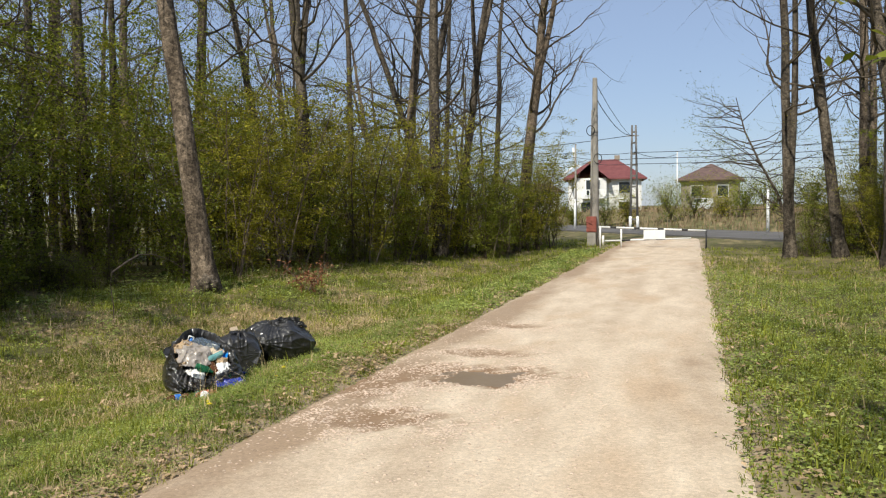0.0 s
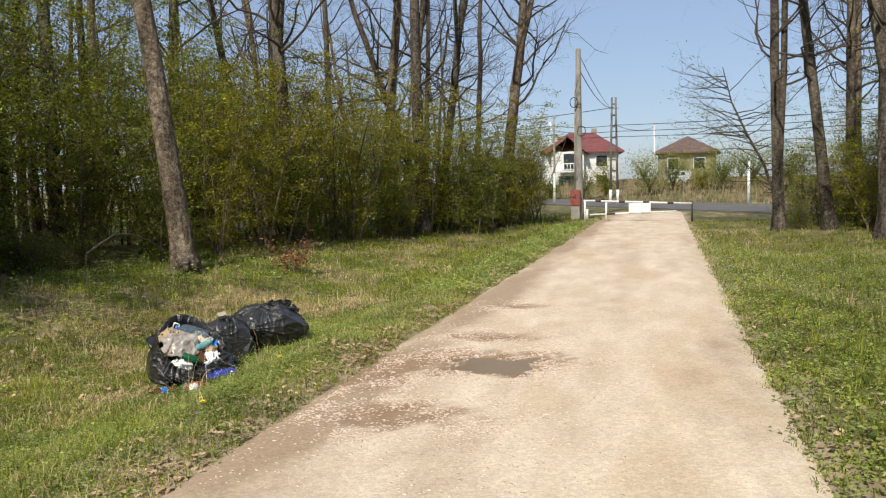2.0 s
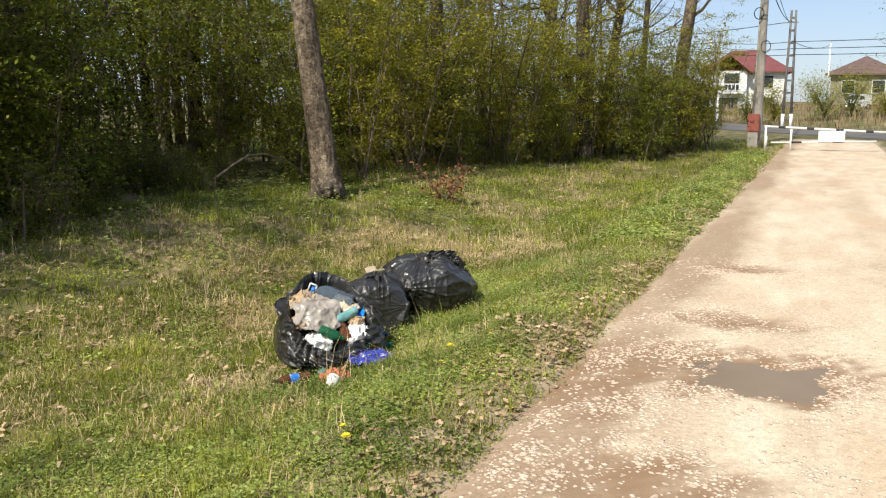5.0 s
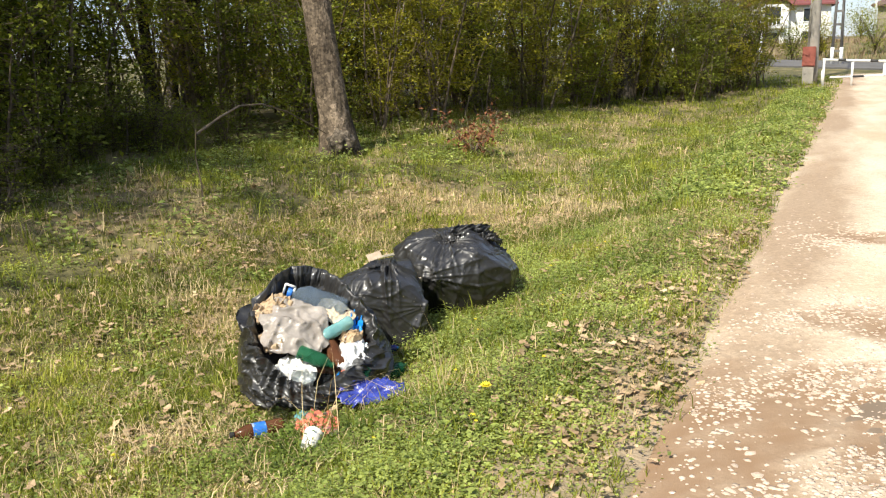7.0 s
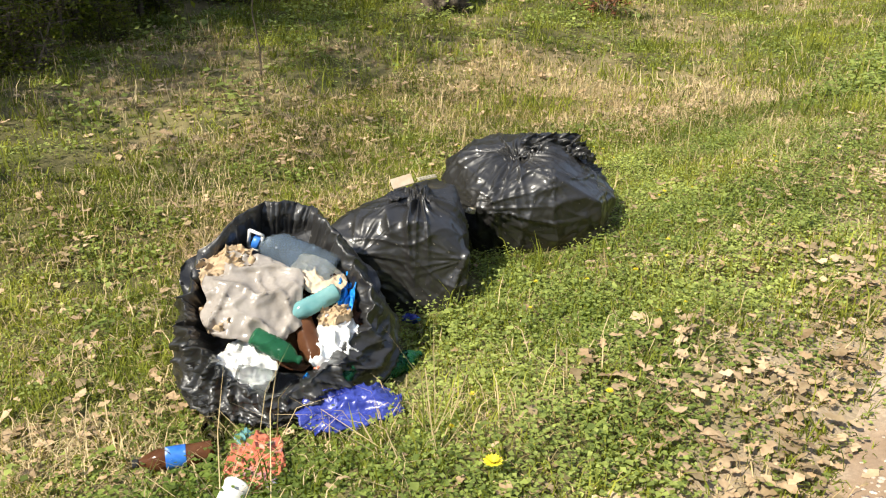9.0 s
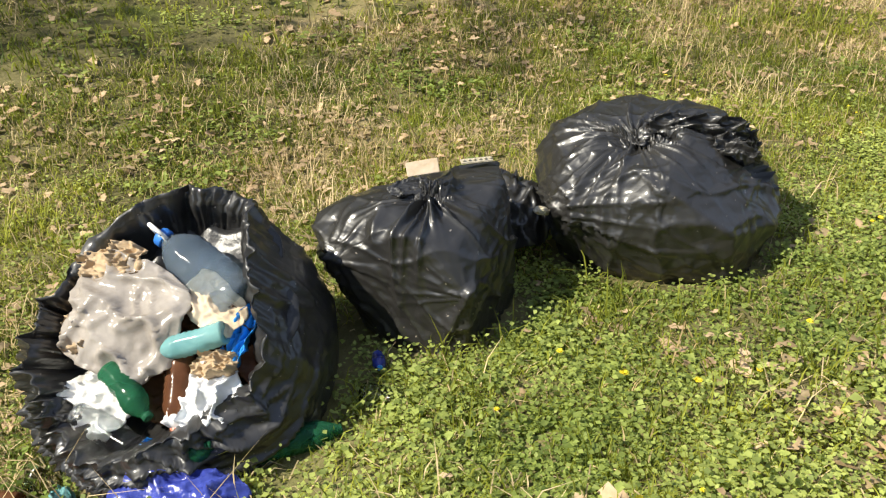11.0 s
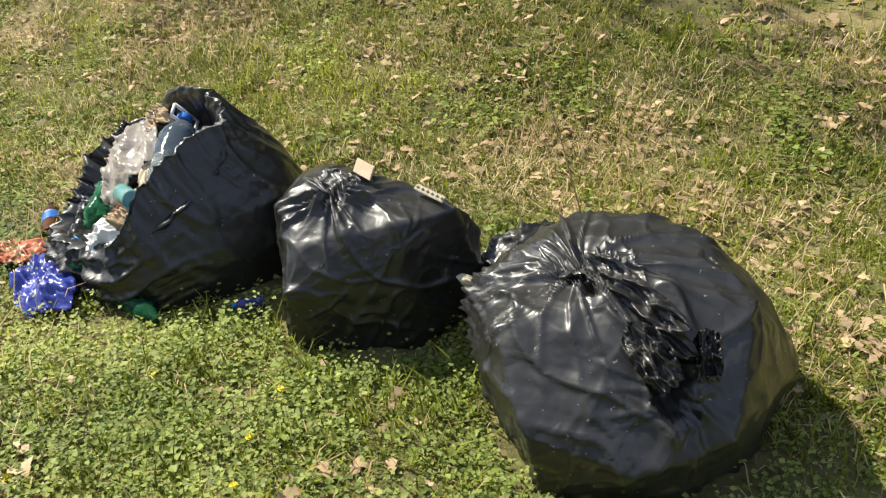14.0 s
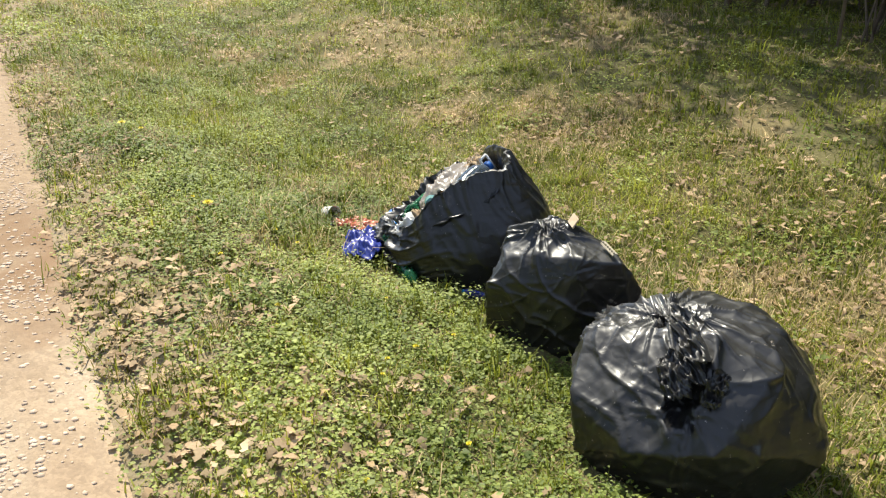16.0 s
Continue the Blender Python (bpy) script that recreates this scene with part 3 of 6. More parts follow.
def shrub(label, tall, spread, seed, leaf="leaf", stems=8, leaves=7000, size=0.05, low=0.12, twigs=4):
    """A loose many-stemmed shrub with small young leaves in clumps along its twigs."""
    rng = np.random.default_rng(seed)
    t = thing("shrub", label, "shrub", "understorey shrubs", (0, 0, -50))
    wood_, tips = Tubes(), []
    for k in range(stems):
        a = rng.uniform(0, 2 * np.pi)
        d = np.array((np.cos(a) * rng.uniform(0.05, 0.45), np.sin(a) * rng.uniform(0.05, 0.45), 1.0))
        h = tall * rng.uniform(0.55, 1.0)
        p, pts = np.array((rng.normal(scale=0.25), rng.normal(scale=0.25), -0.1)), []
        for j in range(9):
            pts.append(p.copy())
            d = d + rng.normal(scale=0.09, size=3) + np.array((0, 0, 0.03))
            d /= np.linalg.norm(d)
            p = p + d * h / 8
        wood_.add(pts, np.linspace(0.026, 0.006, 9) * rng.uniform(0.7, 1.4), 4)
        for j in range(1, 9):
            for _ in range(twigs):
                b = pts[j] + (pts[j] - pts[j - 1]) * rng.random()
                o = np.array((*rng.normal(size=2), rng.uniform(-0.1, 0.7)))
                o /= np.linalg.norm(o)
                l = spread * rng.uniform(0.25, 0.8)
                q = [b + o * l * s + np.array((0, 0, -0.12 * l * s * s)) + rng.normal(scale=0.03, size=3) * s for s in (0, 0.5, 1.0)]
                wood_.add(q, (0.007, 0.0045, 0.002), 3)
                if b[2] > low * tall:
                    tips.extend([q[1], q[2], (q[1] + q[2]) / 2])
    tagged(hang(new("branchwork", wood_.mesh("branchwork", M["stem"])), t, "thin grey-brown upright stems"), kind="stuff")
    tips = np.array(tips)
    # leaves in flat sprays of nine, with gaps between the sprays
    heart = tips[rng.integers(0, len(tips), leaves // 9)] + rng.normal(scale=0.06, size=(leaves // 9, 3))
    pick = np.repeat(heart, 9, 0) + rng.normal(scale=1.0, size=(leaves // 9 * 9, 3)) * size * (1.5, 1.5, 0.55)
    v, f = leaf_cards(pick, size * 0.85, size * 0.55, rng, 0.35)
    tagged(hang(new("foliage", array_mesh("foliage", v, f, M[leaf])), t, "small young yellow-green leaves"), kind="stuff")
    return t


KINDS = [
    shrub("tall loose shrub with young yellow-green leaves", 4.8, 1.1, 1, leaves=8200, size=0.078, low=0.03, twigs=3),
    shrub("thin upright hornbeam sapling thicket coming into leaf", 5.2, 0.95, 2, leaves=7600, size=0.075, low=0.03, twigs=3),
    shrub("dense fresh green hawthorn shrub", 3.8, 1.1, 3, "leaf_green", 9, 7600, 0.078, 0.03, twigs=3),
    shrub("airy shrub with sparse yellowish leaves", 4.6, 1.2, 4, leaves=6800, size=0.076, low=0.03, twigs=3),
    shrub("low dark green bramble shrub", 1.5, 0.7, 5, "leaf_green", 9, 3600, 0.055, 0.02),
    shrub("tall shaded shrub deeper in the wood", 5.2, 1.4, 6, stems=6, leaves=3300, size=0.10, twigs=2),
    shrub("tall dark green shrub deep in the shaded wood", 5.6, 1.4, 7, "leaf_green", 6, 3400, 0.10, twigs=2),
    shrub("tall leafing tree of the wood, also added out of view for shade", 10.5, 1.9, 8, "leaf_green", 7, 7000, 0.12, 0.2, 4),
]


def plant(kind, x, y, scale=1.0):
    copy_thing(KINDS[kind], pose(x, y, float(height(x, y)) - 0.02, 0, 0, rng.uniform(0, 360)) @ Matrix.Scale(scale, 4))


# front row of the thicket along the wood's edge, then rows behind
# entries with y < 8 stand out of view and only cast shade
EDGE = ((-11.4, -4.0), (-11.0, -1.5), (-10.4, 1.0), (-10.0, 3.2), (-9.6, 5.6), (-9.2, 8.0), (-8.9, 10.6), (-9.0, 13.0), (-9.0, 16.3), (-8.4, 18.6), (-8.2, 20.5), (-7.9, 22.3), (-7.4, 24.0), (-7.0, 25.6), (-6.6, 27.2), (-6.2, 28.6), (-5.9, 30.0), (-5.6, 31.4), (-5.3, 32.8), (-5.1, 34.2))
for k, (x, y) in enumerate(EDGE):
    if y > 17 or y < 14:
        plant((1, 0, 2, 0, 2)[k % 5], x - 0.5, y, rng.uniform(0.85, 1.05))
    plant((0, 3, 1)[k % 3] if y > 19 else 2, x - 1.9 - rng.random(), y + rng.normal() * 0.6, rng.uniform(0.9, 1.15))
    plant((3, 0, 5)[k % 3] if y > 19 else (2, 6)[k % 2], x - 4.2 - rng.random(), y + rng.normal(), rng.uniform(0.9, 1.2))
    if y > 7:
        plant(5 if y > 19 else 6, x - 7.2 - 2 * rng.random(), y + rng.normal(), rng.uniform(0.95, 1.2))
    if 4 < y < 14:
        plant(2, x - 1.0, y + 1.2, 1.25)
        if k % 2:
            plant(6, x - 4.0, y + 0.6, 1.35)
    if y < 22 or k % 2:
        plant(4, x - 0.6 - rng.random(), y + rng.normal() * 0.5, rng.uniform(0.5, 0.9))
for x, y, kind, s in ((5.6, 33.5, 2, 0.6), (6.6, 34.5, 4, 1.2), (7.6, 33.0, 0, 0.75), (8.6, 30.0, 3, 0.8), (9.4, 27.0, 0, 0.8), (9.8, 24.0, 2, 0.7), (8.2, 36.0, 1, 0.8), (10.5, 34.0, 0, 1.0), (11.5, 29.0, 1, 1.0),
                      (12.0, 24.0, 3, 1.0), (7.4, 28.5, 4, 0.9), (5.3, 31.8, 4, 0.8), (8.0, 25.5, 4, 0.8), (13.0, 38.0, 0, 1.0), (9.4, 40.0, 1, 1.0), (12.5, 19.0, 0, 0.9), (6.2, 36.5, 6, 0.6), (7.2, 38.0, 2, 0.8), (8.8, 33.5, 6, 0.75), (10.0, 37.0, 6, 0.8), (11.2, 32.0, 2, 0.9), (6.9, 31.6, 4, 1.1), (9.0, 26.0, 6, 0.7), (10.4, 22.0, 2, 0.9), (13.5, 29.0, 6, 0.9), (15.0, 36.0, 6, 1.0), (6.8, 29.2, 3, 0.62), (7.6, 30.4, 1, 0.7), (8.4, 28.2, 0, 0.75), (6.4, 32.4, 1, 0.6), (9.2, 31.2, 2, 0.8), (7.9, 34.6, 3, 0.8), (9.2, 25.5, 7, 0.7), (10.8, 29.0, 7, 0.8), (8.9, 36.5, 7, 0.6), (-4.6, 32.4, 2, 0.95), (-5.0, 30.6, 2, 0.85), (-4.2, 34.6, 2, 0.95), (-4.3, 33.4, 0, 0.9), (-4.1, 35.2, 1, 0.95), (-3.9, 37.2, 0, 0.85), (-5.2, 38.0, 3, 1.0)):
    plant(kind, x, y, s)
# low brambles under the trees at the dark corner
for k in range(26):
    x, y = rng.uniform(-12.5, -8.0), rng.uniform(10.2, 19.0)
    plant(4, x, y, rng.uniform(0.35, 0.7))
# taller leafing trees at the wood's dark corner and on the other side of the track
# the ones at y < 14 are out of view, added to shade the verges
for x, y, s in ((5.3, 6.0, 2.0), (5.7, 9.5, 1.9), (6.7, 13.0, 1.9), (5.0, 2.0, 2.0), (7.2, 4.0, 2.1), (-8.8, 7.4, 1.4), (-11.2, 10.4, 1.6), (-12.4, 8.4, 2.0), (-11.5, 19.5, 1.5), (-10.6, 22.5, 1.2), (-12.5, 24.5, 1.6), (-9.8, 26.5, 1.1), (-11.6, 5.4, 2.0), (6.5, 4.6, 1.7), (8.6, 8.0, 1.9), (7.4, 10.8, 1.6), (9.6, 15.0, 1.9), (5.8, -1.0, 1.8), (4.6, 1.4, 1.4), (11.0, 19.0, 1.9), (9.4, 2.0, 2.0), (8.6, 22.0, 1.5), (10.4, 25.0, 1.7), (8.2, 27.5, 1.2), (9.8, 31.0, 1.5), (6.9, 17.0, 1.3), (7.6, 33.5, 1.1),
                (-9.6, 0.5, 2.0), (-9.0, 2.6, 2.1), (-9.5, 4.8, 2.1), (-10.4, 6.9, 2.0), (-12.8, 12.0, 1.9), (-13.0, 15.5, 1.8), (-14.6, 18.0, 1.9), (-16.4, 15.0, 2.0), (-17.6, 19.5, 2.0), (-13.2, 21.5, 1.6),
                (-15.8, 23.5, 1.8), (-18.5, 26.0, 2.0), (-20.5, 22.5, 2.1), (-14.8, 28.5, 1.6), (-12.6, 32.0, 1.4), (-17.5, 33.0, 1.8), (-11.5, 38.0, 1.4), (-22.5, 29.0, 2.1)):
    plant(7, x, y, s * 0.52)
for o in KINDS:
    for c in list(o.children):
        bpy.data.objects.remove(c)
    bpy.data.objects.remove(o)


def rusty_bush():
    """The small rust-brown dead bush at the edge of the thicket."""
    rng2 = np.random.default_rng(9)
    t = thing("dead_bush", "small dead bush with rust-brown withered leaves", "bush", at=(-5.95, 18.3, float(height(-5.95, 18.3))))
    w, tips = Tubes(), []
    for k in range(16):
        a, l = rng2.uniform(0, 6.3), rng2.uniform(0.28, 0.65)
        q = [np.array((np.cos(a) * s * 0.45, np.sin(a) * s * 0.45, l * s)) + rng2.normal(scale=0.02, size=3) for s in (0, 0.4, 0.7, 1)]
        w.add(q, (0.008, 0.006, 0.004, 0.002), 4)
        tips += q[1:]
    tagged(hang(new("branchwork", w.mesh("branchwork", M["stem"])), t), kind="stuff")
    tips = np.array(tips)
    v, f = leaf_cards(tips[rng2.integers(0, len(tips), 420)] + rng2.normal(scale=0.09, size=(420, 3)), 0.08, 0.045, rng2, 0.2, 0.3)
    hang(new("withered_leaves", array_mesh("withered_leaves", v, f, M["leaf_red"])), t, "curled rust-brown leaves")


rusty_bush()


def fallen_branch(name, label, points, radius, mat="stem"):
    w = Tubes()
    w.add(points, np.linspace(radius, radius * 0.4, len(points)), 6)
    return tagged(new(name, w.mesh(name, M[mat])), label, "branch")


fallen_branch("fallen_branch", "thin pale arched branch lying before the burl oak", [(-6.62, 12.98, 0.66), (-6.75, 13.5, 0.78), (-6.95, 14.1, 0.86), (-7.1, 14.7, 0.84), (-7.25, 15.4, 0.70), (-7.4, 16.2, 0.45), (-7.45, 16.6, 0.3)], 0.014)
fallen_branch("sapling", "thin bare pale sapling rising from the grass", [(-6.6, 12.95, -0.2), (-6.6, 12.97, 0.15), (-6.63, 12.95, 0.45), (-6.62, 12.98, 0.72)], 0.010)
fallen_branch("bent_stalk", "thin greenish stalk leaning out of the grass", [(-3.87, 11.0, -0.36), (-3.88, 10.94, -0.22), (-3.93, 10.83, 0.05), (-3.95, 10.72, 0.32)], 0.0045, "straw")

# ---- far end: barrier, poles, houses ----
M.update({
    "concrete": material("weathered_concrete", (0.22, 0.205, 0.18), (0.36, 0.335, 0.295), 3, 0.9, 0.4, 60, 0.2),
    "old_concrete": material("stained_concrete", (0.09, 0.085, 0.078), (0.19, 0.18, 0.165), 3, 0.9, 0.4, 60, 0.2),
    "red_paint": material("faded_red_paint", (0.20, 0.06, 0.045), (0.30, 0.095, 0.07), 5, 0.6, 0.2, 60, 0.3),
    "white_paint": material("white_paint", (0.70, 0.70, 0.68), (0.82, 0.82, 0.80), 4, 0.5, 0.1, 60, 0.4),
    "black_paint": material("dark_paint", (0.02, 0.02, 0.022), (0.05, 0.05, 0.05), 4, 0.5, 0.1, 60, 0.4),
    "plaster": material("white_plaster", (0.66, 0.65, 0.62), (0.78, 0.77, 0.74), 1, 0.9, 0.1, 30, 0.2),
    "plaster_tan": material("tan_plaster", (0.26, 0.22, 0.17), (0.33, 0.285, 0.225), 1, 0.9, 0.1, 30, 0.2),
    "roof_red": material("red_roof_tiles", (0.14, 0.045, 0.045), (0.20, 0.07, 0.065), 2, 0.7, 0.3, 20, 0.3),
    "roof_brown": material("brown_roof_tiles", (0.10, 0.065, 0.055), (0.16, 0.105, 0.09), 2, 0.75, 0.3, 20, 0.3),
    "glass": material("dark_window", (0.02, 0.025, 0.03), (0.04, 0.045, 0.05), 1, 0.1, 0.0, 10, 0.5),
    "cable": material("black_cable", (0.012, 0.012, 0.012), (0.02, 0.02, 0.02), 4, 0.6, 0.0, 30, 0.3),
    "rubber": material("black_rubber", (0.015, 0.015, 0.015), (0.03, 0.03, 0.03), 4, 0.8, 0.1, 40, 0.3),
    "dry_bank": material("dry_bank_grass", (0.19, 0.135, 0.08), (0.31, 0.235, 0.145), 1, 0.9, 0.5, 20, 0.2),
})

# pole with the red cabinet
pole = thing("power_pole", "weathered concrete power pole with a red cabinet and cables", "pole", at=(-2.2, 38.2, -0.05))
part("shaft", lathe(bmesh.new(), [(0.17, 0), (0.165, 0.4), (0.10, 6.85), (0.09, 6.9)], 14), M["concrete"], pole)
part("conduit", rod(bmesh.new(), (-0.2, -0.02, 0), (-0.12, 0, 5.6), 0.035, 0.03), M["concrete"], pole, "thin grey cable pipe")
cab = part("cabinet", cuboid(bmesh.new(), -0.12, -0.28, 0.92, 0.40, 0.26, 0.64, bevel=0.015), M["red_paint"], pole, "faded red metal meter cabinet", soft=False)
part("cabinet_door", cuboid(bmesh.new(), -0.12, -0.418, 0.92, 0.34, 0.014, 0.56, bevel=0.004), M["red_paint"], cab, soft=False)
part("cabinet_base", cuboid(bmesh.new(), -0.12, -0.26, 0.32, 0.34, 0.24, 0.60, bevel=0.01), M["concrete"], pole, "dark concrete plinth", soft=False)
for z, x in ((4.75, -0.17), (3.6, 0.12)):
    bm = bmesh.new()
    for k in range(18):
        a, b = 2 * math.pi * k / 18, 2 * math.pi * (k + 1) / 18
        rod(bm, (x + 0.16 * math.cos(a), -0.12, z + 0.2 * math.sin(a)), (x + 0.16 * math.cos(b), -0.12, z + 0.2 * math.sin(b)), 0.016, sides=5)
    part("cable_coil", bm, M["cable"], pole, "looped black spare cable")
part("mount_post", rod(bmesh.new(), (0.32, -0.05, 0), (0.32, -0.05, 0.45), 0.05), M["white_paint"], pole, "short white guard post")

# barrier: two rails, posts and a white sign panel
BAR_Y = 36.0
barrier = thing("road_barrier", "low white-painted metal barrier with a blank panel across the track", "barrier", at=(0, BAR_Y, 0))


def striped(name, x0, z0, x1, z1, radius, count):
    rail = part(name, rod(bmesh.new(), (x0, 0, z0), (x1, 0, z1), radius, sides=8), M["white_paint"], barrier)
    for k in range(count):
        if k % 2:
            a, b = k / count, (k + 0.5) / count
            part("dark_band", rod(bmesh.new(), (x0 + (x1 - x0) * a, 0, z0 + (z1 - z0) * a), (x0 + (x1 - x0) * b, 0, z0 + (z1 - z0) * b), radius + 0.003, sides=8), M["black_paint"], rail)
    return rail


striped("top_rail", -1.83, 0.80, 2.15, 0.64, 0.036, 9)
striped("bottom_rail", -1.6, 0.26, 1.6, 0.36, 0.03, 5)
for x, h, m in ((-1.78, 0.82, "white_paint"), (-0.98, 0.72, "white_paint"), (2.15, 0.68, "black_paint")):
    part("post", rod(bmesh.new(), (x, 0, -0.08), (x, 0, h), 0.035, sides=10), M[m], barrier)
part("panel", cuboid(bmesh.new(), 0.26, -0.06, 0.5, 0.80, 0.02, 0.36, bevel=0.004), M["white_paint"], barrier, "blank white sign panel", soft=False)

# lattice pole past the tarred road
lat = thing("lattice_pole", "grey concrete ladder-frame power pole with white foot", "pole", at=(-2.05, 60.8, 0.05))
for x in (-0.24, 0.24):
    part("leg", rod(bmesh.new(), (x, 0, 0), (x * 0.5, 0, 6.9), 0.085, 0.06, 6), M["old_concrete"], lat)
    part("foot", rod(bmesh.new(), (x, 0, 0), (x * 0.95, 0, 0.9), 0.10, 0.10, 6), M["white_paint"], lat, "white-painted foot")
for k in range(9):
    z = 0.7 + k * 0.72
    w = 0.24 - 0.12 * z / 6.9
    part("rung", cuboid(bmesh.new(), 0, 0, z, 2 * w, 0.10, 0.12), M["old_concrete"], lat, soft=False)
bm = bmesh.new()
rod(bm, (-0.5, 0, 6.2), (0.3, 0, 6.2), 0.03)
part("crossarm", bm, M["concrete"], lat)

for x, y, h, m in ((-7.7, 75.0, 6.9, "concrete"), (0.1, 100.0, 7.6, "white_paint"), (-6.6, 66.0, 2.3, "white_paint"), (-13.6, 74.0, 2.4, "white_paint"), (-12.4, 76.0, 2.4, "white_paint"), (5.9, 56.0, 2.6, "white_paint")):
    p = thing("street_pole" if h > 4 else "marker_post", "slim pale pole beside the far road" if h > 4 else "white concrete marker post beside the far road", "pole", at=(x, y, float(height(x, y)) - 0.1))
    part("shaft", rod(bmesh.new(), (0, 0, 0), (0, 0, h - float(height(x, y))), 0.10, 0.07, 8), M[m], p)
    part("cap", rod(bmesh.new(), (0, 0, h - float(height(x, y))), (0, 0, h - float(height(x, y)) + 0.06), 0.10, 0.08, 8), M["concrete"], p)


def wire(a, b, sag, radius=0.012):
    a, b = np.array(a, float), np.array(b, float)
    w = Tubes()
    s = np.linspace(0, 1, 14)
    pts = a + (b - a) * s[:, None]
    pts[:, 2] -= sag * 4 * s * (1 - s)
    w.add(pts, [radius] * 14, 4)
    return tagged(new("overhead_wire", w.mesh("overhead_wire", M["cable"])), "thin black overhead cable between poles", "cable", "overhead wires")


wire((-2.2, 38.2, 6.1), (-2.05, 60.8, 6.3), 0.5, 0.02)
wire((-2.05, 60.8, 6.3), (-30, 74, 6.2), 0.5, 0.02)
wire((-2.2, 38.2, 6.7), (-2.3, 60.8, 6.3), 0.2, 0.015)
for dz in (0, 0.35, 0.75):
    wire((-7.7, 75, 5.4 + dz), (-45, 92, 5.6 + dz), 0.5, 0.02)
    wire((-7.7, 75, 5.4 + dz), (-2.05, 60.8, 4.4 + dz), 0.15, 0.018)
    wire((-2.05, 60.8, 4.4 + dz), (30, 44, 5.6 + dz), 0.6, 0.018)
wire((-2.05, 60.8, 5.2), (0.1, 100, 7.3), 0.4, 0.02)


def house(label, x, y, turn, wide, deep, eave, ridge, wall, roof, hip, base):
    """A house with walls that windows and doors are set into, a thick roof with overhang, and its openings."""
    h = thing("house", label, "house", at=(x, y, base), turn=turn)
    part("wall", cuboid(bmesh.new(), 0, 0, eave / 2 - 0.4, wide, deep, eave + 0.8), M[wall], h, soft=False)
    bm = bmesh.new()
    o, t = 0.6, 0.16
    e = [(-wide / 2 - o, -deep / 2 - o), (wide / 2 + o, -deep / 2 - o), (wide / 2 + o, deep / 2 + o), (-wide / 2 - o, deep / 2 + o)]
    inset = hip * (deep / 2 + o) if hip else 0.0
    r = [(-wide / 2 - o + inset, 0), (wide / 2 + o - inset, 0)]
    for z0 in (0, -t):
        v = [bm.verts.new((*q, eave + z0)) for q in e] + [bm.verts.new((*q, ridge + z0)) for q in r]
        for q in ((0, 1, 5, 4), (2, 3, 4, 5), (1, 2, 5), (3, 0, 4)):
            bm.faces.new([v[i] for i in q])
    bm.verts.ensure_lookup_table()
    for k in range(4):
        bm.faces.new([bm.verts[i] for i in (k, (k + 1) % 4, 6 + (k + 1) % 4, 6 + k)])
    part("roof", bm, M[roof], h, "pitched tiled roof", soft=False)
    return h


def house_window(h, x, y, z, w, t, name="window"):
    f = part(name, cuboid(bmesh.new(), x, y, z, w + 0.16, 0.10, t + 0.16), M["white_paint"], h, soft=False)
    part("pane", cuboid(bmesh.new(), x, y - 0.06, z, w, 0.02, t), M["glass"], f, soft=False)


# white two-storey house with a red roof: front gable and balcony
h1 = house("white two-storey house with a red tiled roof and balcony", -8.3, 106, 6, 8.2, 7.5, 4.0, 6.3, "plaster", "roof_red", 0.75, 0.9)
part("bay", cuboid(bmesh.new(), -1.6, -4.1, 1.7, 3.6, 1.4, 4.6), M["plaster"], h1, soft=False)
bm = bmesh.new()
for z0 in (0, -0.15):
    v = [bm.verts.new(q) for q in ((-3.9, -5.3, 3.7 + z0), (-1.6, -5.3, 5.6 + z0), (0.7, -5.3, 3.7 + z0), (-3.9, -1, 3.7 + z0), (-1.6, -1, 5.9 + z0), (0.7, -1, 3.7 + z0))]
    bm.faces.new([v[i] for i in (0, 1, 4, 3)])
    bm.faces.new([v[i] for i in (1, 2, 5, 4)])
part("bay_roof", bm, M["roof_red"], h1, "gabled red roof over the balcony", soft=False)
part("balcony", cuboid(bmesh.new(), -1.3, -5.1, 1.75, 2.4, 1.0, 0.16), M["plaster"], h1, soft=False)
for k in range(7):
    part("baluster", cuboid(bmesh.new(), -2.4 + k * 0.37, -5.55, 2.2, 0.07, 0.07, 0.8), M["white_paint"], h1, soft=False)
part("balcony_rail", cuboid(bmesh.new(), -1.3, -5.55, 2.64, 2.5, 0.10, 0.10), M["white_paint"], h1, soft=False)
house_window(h1, -1.3, -4.84, 2.9, 1.5, 1.7, "balcony_door")
house_window(h1, 2.2, -3.8, 2.9, 1.2, 1.2)
house_window(h1, 2.2, -3.8, 0.7, 1.2, 1.2)
house_window(h1, -1.6, -4.84, 0.6, 2.0, 1.3)
part("chimney", cuboid(bmesh.new(), 1.5, 0.8, 6.0, 0.6, 0.6, 1.6), M["plaster_tan"], h1, soft=False)

h2 = house("tan bungalow under a brown hipped tiled roof", 3.9, 114, -4, 6.6, 6.6, 3.4, 5.4, "plaster_tan", "roof_brown", 0.98, 1.4)
house_window(h2, -1.5, -3.35, 2.0, 1.2, 1.3)
house_window(h2, 1.5, -3.35, 2.0, 1.2, 1.3)
h3 = house("low pale outbuilding behind the far shrubs", -15.8, 104, 0, 4.5, 4, 2.6, 3.6, "plaster", "roof_brown", 0.6, 0.9)
house_window(h3, 0, -2.05, 1.6, 1.0, 1.0)

